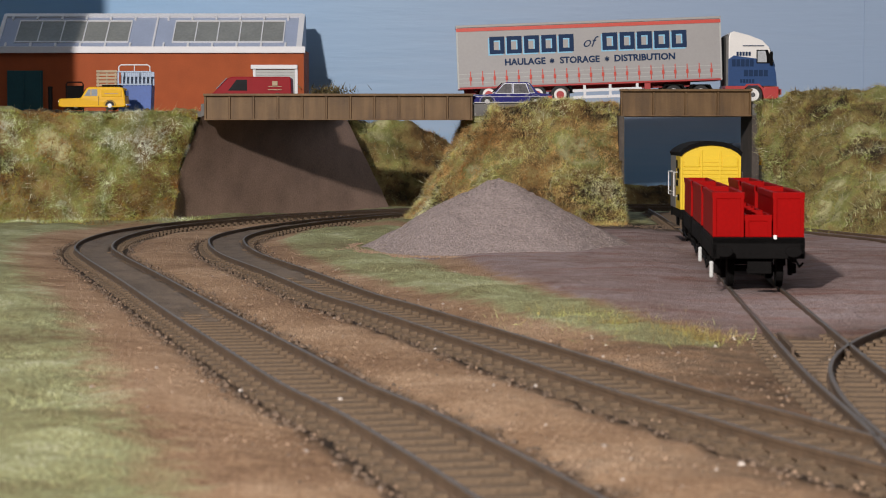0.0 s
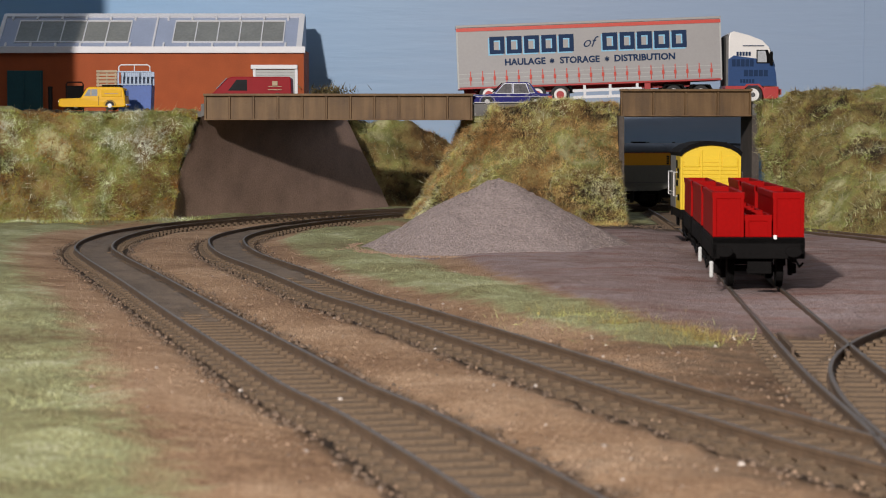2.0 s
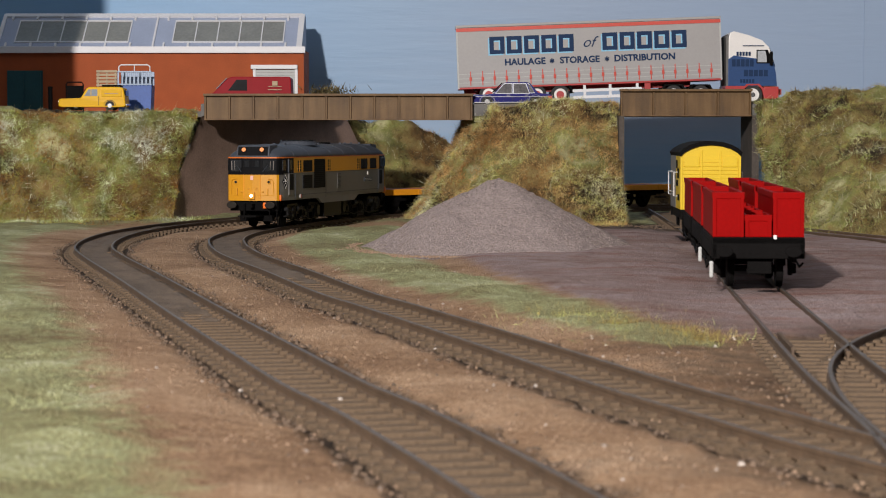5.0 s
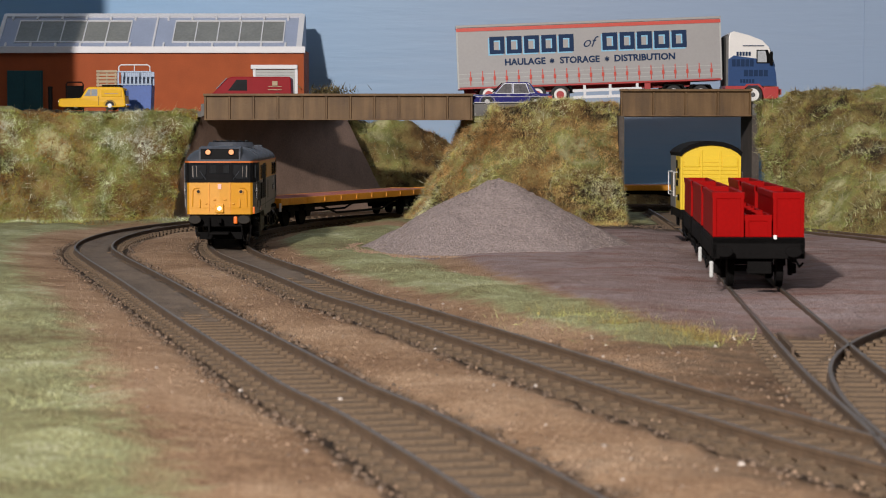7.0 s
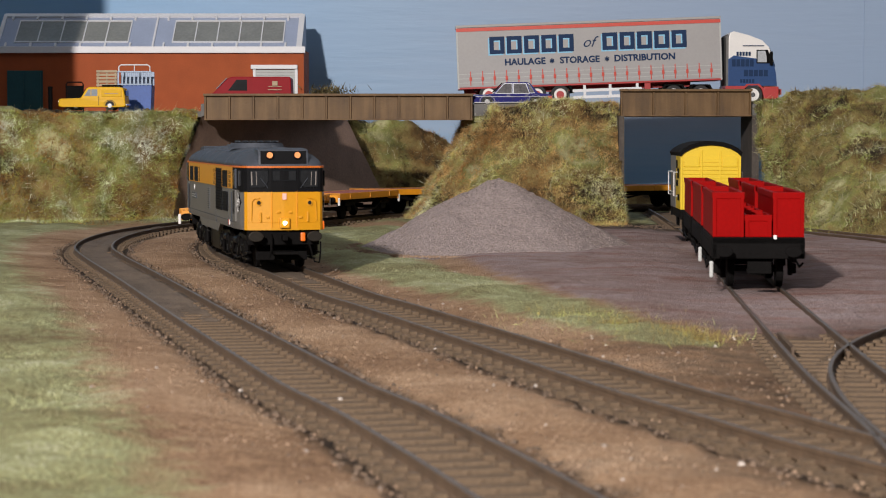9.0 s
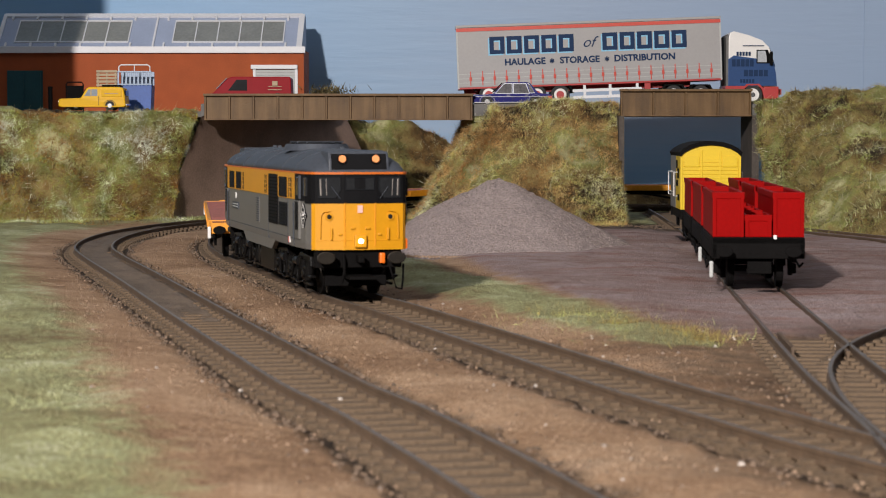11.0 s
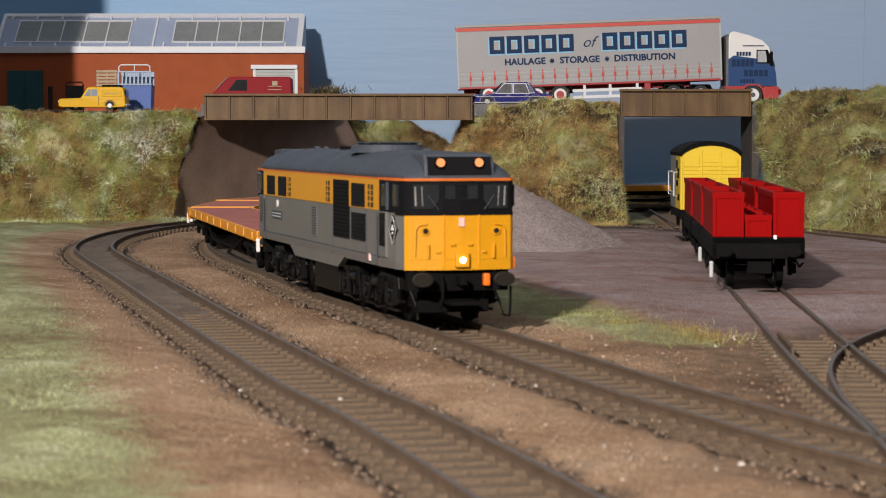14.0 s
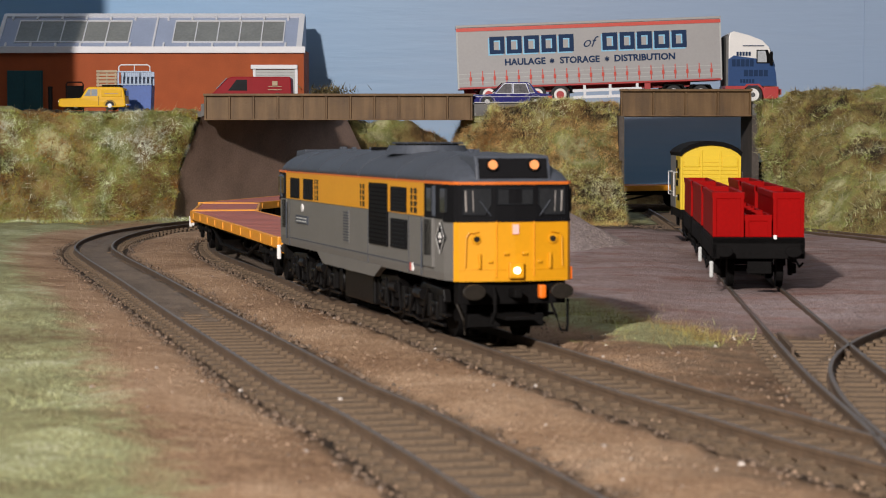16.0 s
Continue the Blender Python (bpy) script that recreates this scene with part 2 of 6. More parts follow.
M_STRAP = mat("red_strap", (0.52, 0.05, 0.03), 0.5, 0, 0.1, 80, 900, 0.03)
M_NAVY = mat("navy_lettering", (0.006, 0.026, 0.08), 0.6, 0, 0.08, 80, 900, 0.0, 0.2)
M_LIGHTBLUE = mat("light_blue_shade", (0.20, 0.47, 0.68), 0.5, 0, 0.05, 80, 900, 0.0)
M_CABWHITE = mat("cab_white_paint", (0.76, 0.74, 0.72), 0.3, 0, 0.04, 80, 900, 0.02, 0.5, 0.3)
M_CABBLUE = mat("cab_blue_paint", (0.018, 0.06, 0.18), 0.3, 0, 0.12, 80, 900, 0.02, 0.5, 0.3)
M_CHASSISRED = mat("chassis_red", (0.38, 0.02, 0.02), 0.45, 0, 0.1, 80, 900, 0.03)
M_LOCOGREY = mat("loco_dark_grey", (0.13, 0.124, 0.115), 0.45, 0, 0.10, 60, 900, 0.05)
M_LOCOROOF = mat("loco_roof_grey", (0.048, 0.055, 0.070), 0.55, 0, 0.2, 60, 900, 0.06, 0.35)
M_LOCOYELLOW = mat("loco_yellow", (0.60, 0.265, 0.003), 0.45, 0, 0.05, 60, 900, 0.03)
M_LOCOBLACK = mat("loco_window_black", (0.006, 0.006, 0.007), 0.6, 0, 0.1, 60, 900, 0.03, 0.08)
M_ORANGE = mat("orange_line", (0.55, 0.125, 0.012), 0.45, 0, 0.08, 60, 900, 0.03)
M_DECK = mat("red_brown_deck", (0.30, 0.095, 0.075), 0.7, 0, 0.14, 60, 900, 0.2)
M_DECKSIDE = mat("orange_yellow_solebar", (0.74, 0.29, 0.012), 0.5, 0, 0.14, 60, 700, 0.08)
M_BRAKEYELLOW = mat("brake_van_yellow", (0.70, 0.475, 0.002), 0.42, 0, 0.05, 60, 900, 0.03)
M_BRAKEGREY = mat("brake_van_grey", (0.16, 0.165, 0.17), 0.5, 0, 0.1, 60, 900, 0.05)
M_BUFFER = mat("buffer_brown_black", (0.014, 0.011, 0.008), 0.55, 0.0, 0.3, 60, 900, 0.05, 0.2)
M_PINKPLATE = mat("pale_pink_plate", (0.75, 0.45, 0.40), 0.5, 0, 0.05, 80, 900, 0.0)
M_LOUVRE = mat("louvre_black", (0.010, 0.011, 0.013), 0.6, 0, 0.1, 80, 900, 0.0, 0.1)
M_PANE_STREAK = mat("pale_pane_streak", (0.20, 0.18, 0.165), 0.5, 0, 0.4, 120, 900, 0.0)
M_CABGLASS = mat("cab_glazing", (0.020, 0.021, 0.023), 0.05, 0, 0.2, 120, 900, 0.0, 0.5)
M_PIPE = mat("orange_pipe", (0.80, 0.16, 0.01), 0.4, 0, 0.08, 60, 900, 0.03)
M_MARKER = mat("lit_marker", (0.35, 0.13, 0.05), 0.4, 0, 0.0, 60, 900, 0.0, emit=((1.0, 0.34, 0.10), 0.75))
M_HEADLAMP = mat("lit_headlamp", (0.9, 0.85, 0.7), 0.3, 0, 0.0, 60, 900, 0.0, emit=((1.0, 0.88, 0.66), 3.6))
M_ROOM = mat("room_wall_paint", (0.34, 0.36, 0.39), 0.8, 0, 0.05, 3, 60, 0.05)
M_CEIL = mat("room_ceiling_paint", (0.62, 0.66, 0.72), 0.8, 0, 0.04, 3, 60, 0.05)
M_CARPET = mat("room_floor", (0.18, 0.16, 0.14), 0.9, 0, 0.1, 5, 200, 0.1)
M_PEBBLE = mat("pale_grit", (0.34, 0.28, 0.24), 0.8, 0, 0.3, 90, 900, 0.2, islands=0.8)
M_GRIT = mat("mauve_grit", (0.35, 0.285, 0.265), 0.85, 0, 0.3, 90, 900, 0.2, islands=0.5)
M_UNDER = mat("underframe_black", (0.0045, 0.004, 0.004), 0.4, 0, 0.3, 90, 900, 0.1, 0.12)
M_CHIP = mat("pale_chip", (0.42, 0.37, 0.33), 0.7, 0, 0.2, 200, 900, 0.2, islands=0.5)
M_GRAIN = mat("tan_grit", (0.27, 0.18, 0.12), 0.85, 0, 0.4, 90, 900, 0.2, islands=0.8)
M_BALLAST = mat("ballast_stone", (0.12, 0.082, 0.056), 0.85, 0, 0.5, 90, 900, 0.3, islands=1.0)

# ---- mesh helpers (millimetres) ----


def part(name, bm, material, parent=None, label="", smooth=False):
    me = bpy.data.meshes.new(name)
    bmesh.ops.scale(bm, vec=(MM, MM, MM), verts=bm.verts)
    bmesh.ops.recalc_face_normals(bm, faces=bm.faces)
    bm.to_mesh(me)
    bm.free()
    me.materials.append(material)
    if smooth:
        me.shade_smooth()
    ob = new(name, me)
    if parent is not None:
        ob.parent = parent
    if label:
        tagged(ob, label)
    return ob


def thing(name, label, category, m=None, group="", kind=""):
    ob = new(name)
    ob.empty_display_size = 0.01
    if m is not None:
        ob.matrix_basis = m
    return tagged(ob, label, category, group, kind)


def at(x, y, z, turn=0.0, pitch=0.0):
    return pose(x * MM, y * MM, z * MM, 0, pitch, turn)


def box(x0, x1, y0, y1, z0, z1, bevel=0.0, bm=None):
    b = bmesh.new()
    bmesh.ops.create_cube(b, size=1)
    for v in b.verts:
        v.co = Vector(((x0 + x1) / 2 + v.co.x * (x1 - x0), (y0 + y1) / 2 + v.co.y * (y1 - y0), (z0 + z1) / 2 + v.co.z * (z1 - z0)))
    if bevel:
        bmesh.ops.bevel(b, geom=b.edges[:], offset=bevel, segments=2, profile=0.6, affect="EDGES", clamp_overlap=True)
    return merged(bm, b)


def merged(bm, b):
    if bm is None:
        return b
    me = bpy.data.meshes.new("tmp")
    b.to_mesh(me)
    b.free()
    bm.from_mesh(me)
    bpy.data.meshes.remove(me)
    return bm


def cyl(p, axis, r, length, seg=20, r2=None, bm=None, bevel=0.0):
    b = bmesh.new()
    bmesh.ops.create_cone(b, cap_ends=True, segments=seg, radius1=r, radius2=r if r2 is None else r2, depth=length)
    if bevel:
        rim = [e for e in b.edges if abs(e.verts[0].co.z - e.verts[1].co.z) < 1e-6]
        bmesh.ops.bevel(b, geom=rim, offset=bevel, segments=2, profile=0.6, affect="EDGES", clamp_overlap=True)
    q = Vector((0, 0, 1)).rotation_difference(Vector(axis))
    bmesh.ops.transform(b, matrix=Matrix.Translation(p) @ q.to_matrix().to_4x4(), verts=b.verts)
    return merged(bm, b)


def prism(outline, axis, a, b_, bevel=0.0, bm=None):
    """Extrudes a closed outline of 2D points along x, y or z from a to b_."""
    b = bmesh.new()

    def put(u, v, w):
        return {"x": (w, u, v), "y": (u, w, v), "z": (u, v, w)}[axis]

    lo = [b.verts.new(put(u, v, a)) for u, v in outline]
    hi = [b.verts.new(put(u, v, b_)) for u, v in outline]
    b.faces.new(lo), b.faces.new(hi)
    n = len(outline)
    for i in range(n):
        b.faces.new((lo[i], lo[(i + 1) % n], hi[(i + 1) % n], hi[i]))
    if bevel:
        bmesh.ops.recalc_face_normals(b, faces=b.faces)
        bmesh.ops.bevel(b, geom=b.edges[:], offset=bevel, segments=2, profile=0.6, affect="EDGES", clamp_overlap=True)
    return merged(bm, b)


def loft(rings, closed=True, caps=True, bm=None):
    b = bmesh.new()
    vs = [[b.verts.new(p) for p in r] for r in rings]
    n = len(rings[0])
    for r0, r1 in zip(vs, vs[1:]):
        for i in range(n if closed else n - 1):
            b.faces.new((r0[i], r0[(i + 1) % n], r1[(i + 1) % n], r1[i]))
    if caps and closed:
        b.faces.new(vs[0]), b.faces.new(vs[-1])
    return merged(bm, b)


def tube(points, r, seg=6, bm=None):
    pts = [Vector(p) for p in points]
    rings = []
    for i, p in enumerate(pts):
        d = (pts[min(i + 1, len(pts) - 1)] - pts[max(i - 1, 0)]).normalized()
        q = Vector((0, 0, 1)).rotation_difference(d)
        rings.append([p + q @ Vector((r * math.cos(k * math.tau / seg), r * math.sin(k * math.tau / seg), 0)) for k in range(seg)])
    return loft(rings, bm=bm)


def raw_mesh(name, verts, faces, material, parent=None, smooth=False):
    me = bpy.data.meshes.new(name)
    me.from_pydata((np.asarray(verts, float) * MM).tolist(), [], [list(f) for f in faces])
    me.materials.append(material)
    if smooth:
        me.shade_smooth()
    ob = new(name, me)
    if parent is not None:
        ob.parent = parent
    return ob


def lettering(name, text, size, material, parent, m, extrude=0.12, shear=0.0, width=None, offset=0.0):
    cu = bpy.data.curves.new("letters", "FONT")
    cu.body, cu.size, cu.align_x, cu.align_y, cu.extrude, cu.shear, cu.offset = text, size * MM, "CENTER", "CENTER", extrude * MM, shear, offset * MM
    cu.resolution_u = 3
    tmp = new("tmp_text", cu)
    bpy.context.view_layer.update()
    me = bpy.data.meshes.new_from_object(tmp.evaluated_get(bpy.context.evaluated_depsgraph_get()))
    bpy.data.objects.remove(tmp)
    bpy.data.curves.remove(cu)
    if width:
        xs = [v.co.x for v in me.vertices]
        k = width * MM / (max(xs) - min(xs))
        for v in me.vertices:
            v.co.x *= k
    me.transform(m)
    me.materials.clear()
    me.materials.append(material)
    ob = new(name, me)
    ob.parent = parent
    return ob


# ---- track lines: control points of the centre lines, in plan ----
OUTER = [(21, 270), (13.5, 312), (-9, 403), (-25, 457), (-44, 532), (-71, 640), (-112, 808), (-151, 965), (-167, 1045), (-174.5, 1132), (-173, 1220), (-160, 1312), (-137, 1387), (-107, 1460), (-72, 1522), (-30, 1583), (18, 1633), (80, 1672), (160, 1690), (300, 1695), (480, 1695)]
INNER = [(96, 300), (70, 363), (56, 406), (43.5, 445), (31, 491), (16, 549), (-14, 660), (-33.5, 729), (-60, 846), (-87, 958), (-99.4, 1025), (-106.7, 1078), (-110.8, 1122), (-111.2, 1165), (-108, 1212), (-99.5, 1272), (-85, 1338), (-68, 1400), (-48, 1456), (-23, 1506), (14, 1554), (62, 1598), (125, 1624), (210, 1636), (400, 1640), (700, 1640), (1600, 1640)]
SIDING = [(80, 330), (84, 385), (88, 470), (92.5, 540), (99, 632), (107.3, 750), (115, 850), (124.5, 980), (133, 1090), (143, 1250), (152, 1430), (158, 1590)]
SPUR = [(84, 340), (85.5, 390), (89, 440), (97, 495), (112, 548), (133, 595), (165, 640), (215, 690), (290, 740)]
LOOP = [(176, 1330), (192, 1270), (211, 1190), (222, 1146), (231, 1096), (240, 1000), (244, 880)]


class Line:
    """A smooth line through control points, by distance along it."""

    def __init__(self, pts):
        p = np.array([(2 * pts[0][0] - pts[1][0], 2 * pts[0][1] - pts[1][1]), *pts, (2 * pts[-1][0] - pts[-2][0], 2 * pts[-1][1] - pts[-2][1])], float)
        out = []
        for i in range(1, len(p) - 2):
            a, b, c, d = p[i - 1:i + 3]
            for u in np.linspace(0, 1, 24, endpoint=False):
                out.append(0.5 * (2 * b + (c - a) * u + (2 * a - 5 * b + 4 * c - d) * u * u + (3 * b - a - 3 * c + d) * u ** 3))
        out.append(p[-2])
        self.p = np.array(out)
        self.s = np.concatenate([[0], np.cumsum(np.hypot(*np.diff(self.p, axis=0).T))])
        self.length = self.s[-1]

    def at(self, s):
        return np.array([np.interp(s, self.s, self.p[:, 0]), np.interp(s, self.s, self.p[:, 1])])

    def way(self, s):
        d = self.at(s + 3) - self.at(s - 3)
        return d / np.hypot(*d)


LINES = {"outer": Line(OUTER), "inner": Line(INNER), "siding": Line(SIDING), "spur": Line(SPUR), "loop": Line(LOOP)}
NEAR_TRACK = np.concatenate([l.p[::4] for l in LINES.values()])

# ---- setting: room, baseboard ground, backdrop ----


def setting(ob, label, category):
    return tagged(ob, label, category, "", "structure")


def room():
    spec = [("floor", (-2200, 2200, -2400, 2200, -960, -900), M_CARPET, "dark carpeted room floor below the baseboard"),
            ("ceiling", (-2200, 2200, -2400, 2200, 1500, 1560), M_CEIL, "plain pale painted room ceiling"),
            ("wall_south", (-2200, 2200, -2460, -2402, -900, 1500), M_ROOM, "plain pale room wall behind the layout front"),
            ("wall_north", (-2200, 2200, 2140, 2200, -900, 1500), M_ROOM, "plain pale room wall behind the backdrop"),
            ("wall_west", (-2260, -2202, -2400, 2200, -900, 1500), M_ROOM, "plain pale room side wall"),
            ("wall_east", (2202, 2260, -2400, 2200, -900, 1500), M_ROOM, "plain pale room side wall")]
    for name, b, m, label in spec:
        setting(part(name, box(*b), m), label, name.split("_")[0])
    board = setting(part("baseboard", box(-700, 1720, 60, 1790, -60, -8), M_PALLET), "wooden baseboard carrying the model railway on legs", "baseboard")
    for x in (-640, 500, 1640):
        for y in (120, 1720):
            part("leg", box(x - 22, x + 22, y - 22, y + 22, -900, -60.5), M_PALLET, board)
    setting(part("backdrop", box(-700, 336, 1752, 1762, -8, 420), M_SKY), "hand-painted pale blue sky board behind the layout", "backdrop")
    setting(part("backdrop", box(336.05, 1720, 1751.2, 1761, -8, 420), M_SKY), "second sky board butted beside the first", "backdrop")
    # unseen board added left of the view, to shadow the works and sky board
    setting(part("shadow_board", box(-420, -299.5, 1396, 1404, -8, 330), M_SKY), "unseen upright board added to cast the shadow at the left end", "wall")


def dist_line(px, py, pts):
    """Distance from points to a polyline in plan."""
    best = np.full(px.shape, 1e9)
    for (ax, ay), (bx, by) in zip(pts, pts[1:]):
        t = np.clip(((px - ax) * (bx - ax) + (py - ay) * (by - ay)) / ((bx - ax) ** 2 + (by - ay) ** 2), 0, 1)
        best = np.minimum(best, np.hypot(px - ax - t * (bx - ax), py - ay - t * (by - ay)))
    return best


def wave(px, py, scale, seed=0.0):
    return np.array([noise.fractal(Vector((x / scale, y / scale, seed)), 0.9, 2.1, 4) for x, y in zip(px.ravel(), py.ravel())]).reshape(px.shape)


STRIP = [(-50, 1290), (-58, 1130), (-42, 1010), (-18, 880), (14, 752), (37, 662), (62, 572)]
LAWN_EDGE = [(-30, 200), (-39, 322), (-66, 436), (-106, 628), (-150, 800), (-190, 963), (-215, 1100), (-225, 1240), (-200, 1370)]
YARD_EDGE = [(0, 1200), (2, 1000), (10, 930), (40, 735), (62, 630), (82, 590), (140, 575), (300, 560)]


def covers(px, py):
    """Grass, yard and dark shares of the ground, in plan."""
    near = np.full(px.shape, 1e9)
    for l in LINES.values():
        near = np.minimum(near, dist_line(px, py, l.p[::8]))
    lawn = np.interp(py, [p[1] for p in LAWN_EDGE], [p[0] for p in LAWN_EDGE]) - px
    strip = np.interp(py, [560, 760, 1000, 1300], [11, 18, 22, 30]) - dist_line(px, py, STRIP)
    back = np.minimum(py - 1372, 400)
    grass = np.maximum(np.maximum(lawn / 26, strip / 12), back / 30)
    between = np.maximum(dist_line(px, py, LINES["outer"].p[::8]), dist_line(px, py, LINES["inner"].p[::8]))
    grass = np.clip(0.5 + grass, 0, 1) * np.clip((near - 11) / 8, 0, 1) * np.clip((between - 58) / 12, 0, 1)
    ex = np.interp(py, [p[1] for p in YARD_EDGE][::-1], [p[0] for p in YARD_EDGE][::-1])
    yard = np.clip(0.5 + (px - ex) / 16, 0, 1) * np.clip((py - 570) / 30, 0, 1) * np.clip((1310 - py) / 60, 0, 1)
    main = np.minimum(dist_line(px, py, LINES["outer"].p[::8]), dist_line(px, py, LINES["inner"].p[::8]))
    # darkest between the sleepers of the running lines, fading out over the shoulder
    dark = np.maximum(np.clip(1.5 - (main - 9) / 8, 0, 1.4), 0.5 * np.clip(1.5 - (near - 9) / 8, 0, 1)) * (1 - yard)
    brown = np.clip((px - 60) / 20, 0, 1) * np.clip((py - 1180) / 90, 0, 1) * 0.95
    # half-strength darkening towards the front right
    front_right = np.clip((px - 5) / 60, 0, 1) * np.clip((660 - py) / 80, 0, 1) * 0.5
    return grass, yard, np.maximum(np.maximum(dark, brown), front_right), near, main


def ground():
    ys = np.concatenate([np.arange(150, 700, 5.0), np.arange(700, 1760, 9.0), [1790.0]])
    xs = np.concatenate([[-700.0, -560.0], np.arange(-460, 460, 6.0), [560.0, 700.0, 1000.0, 1350.0, 1720.0]])
    gx, gy = np.meshgrid(xs, ys)
    g, y_, d, near, main = covers(gx, gy)
    lift = np.clip((near - 13) / 22, 0, 1)
    gz = -3.4 + lift * (1.1 + 1.4 * wave(gx, gy, 60)) + 0.5 * wave(gx, gy, 14, 3.0) + y_ * 1.9 + g * lift * (0.9 + 1.8 * wave(gx, gy, 22, 5.0))
    gz = np.where(near < 14, np.minimum(gz, np.where(y_ > 0.5, -1.3, np.where(main < 14, -4.7, -3.4))), gz)
    n, m = gx.shape
    verts = np.stack([gx.ravel(), gy.ravel(), gz.ravel()], 1)
    faces = [(r * m + c, r * m + c + 1, (r + 1) * m + c + 1, (r + 1) * m + c) for r in range(n - 1) for c in range(m - 1)]
    ob = raw_mesh("ground", verts, faces, M_GROUND, None, True)
    col = ob.data.color_attributes.new("cover", "FLOAT_COLOR", "POINT")
    col.data.foreach_set("color", np.stack([g.ravel(), y_.ravel(), d.ravel(), np.ones(g.size)], 1).ravel().astype(np.float32))
    return setting(ob, "painted tan dirt, mauve yard and flocked model ground", "ground")


RNG = np.random.default_rng(5)


def blades(name, base, normal, length, width, material, label, lean=0.9, parent=None):
    """Flock fibres: one thin tapered sliver each, leaning at random."""
    n = len(base)
    d = normal + lean * RNG.normal(size=(n, 3))
    d /= np.linalg.norm(d, axis=1)[:, None]
    side = np.cross(d, RNG.normal(size=(n, 3)))
    side /= np.linalg.norm(side, axis=1)[:, None]
    ln = (length * RNG.uniform(0.5, 1.3, n))[:, None]
    w = width * RNG.uniform(0.6, 1.4, n)[:, None]
    v = np.stack([base - side * w, base + side * w, base + d * ln], 1).reshape(-1, 3)
    ob = raw_mesh(name, v, np.arange(3 * n).reshape(-1, 3), material, parent)
    return tagged(ob, label, "grass", "", "stuff")


def lawn():
    px, py = RNG.uniform(-330, 250, 230000), 250 + 1200 * RNG.uniform(0, 1, 230000) ** 1.25
    g, y_, d, near, main = covers(px, py)
    keep = (RNG.uniform(0, 1, px.size) < np.clip((g - 0.35) * 0.8, 0, 0.55)) & (wave(px, py, 25, 7.0) > -0.35 + 0.4 * (1 - g)) & (np.abs(px) < 60 + 0.22 * py)
    px, py = px[keep], py[keep]
    base = np.stack([px, py, np.full(px.size, -1.9)], 1)
    blades("grass", base, np.array([[0, 0, 0.6]]), 1.5, 0.065, M_LAWN, "pale green static grass fibres on the ground", 0.75)
    # coarser tufts beside the yard
    for cx, cy, sx, sy, k in ((62, 592, 8, 13, 1500), (43, 655, 10, 24, 1300), (52, 622, 7, 14, 500)):
        base = np.stack([RNG.normal(cx, sx, k), RNG.normal(cy, sy, k), np.full(k, -2.7)], 1)
        blades("grass", base, np.array([[0, 0, 0.8]]), 3.6, 0.075, M_BLADEOLIVE, "straw-green grass tuft at the yard edge", 0.8)


def scatter_stones(name, px, py, z, size, material, label):
    cube = np.array([[-1, -1, -0.6], [1, -0.8, -0.6], [0.9, 1, -0.6], [-0.8, 1, -0.6], [-0.7, -0.7, 0.7], [0.8, -0.6, 0.5], [0.6, 0.7, 0.8], [-0.6, 0.6, 0.5]])
    fc = [(0, 3, 2, 1), (4, 5, 6, 7), (0, 1, 5, 4), (1, 2, 6, 5), (2, 3, 7, 6), (3, 0, 4, 7)]
    vs, fs = [], []
    for i, (x, y) in enumerate(zip(px, py)):
        a, s = RNG.uniform(0, 6.3), size * RNG.uniform(0.5, 1.5)
        c, n_ = math.cos(a), math.sin(a)
        q = cube * s * RNG.uniform(0.7, 1.2, (8, 3))
        vs.append(np.stack([x + q[:, 0] * c - q[:, 1] * n_, y + q[:, 0] * n_ + q[:, 1] * c, (z[i] if np.ndim(z) else z) + q[:, 2]], 1))
        fs += [tuple(8 * i + k for k in f) for f in fc]
    return tagged(raw_mesh(name, np.concatenate(vs), fs, material), label, "gravel", "", "stuff")


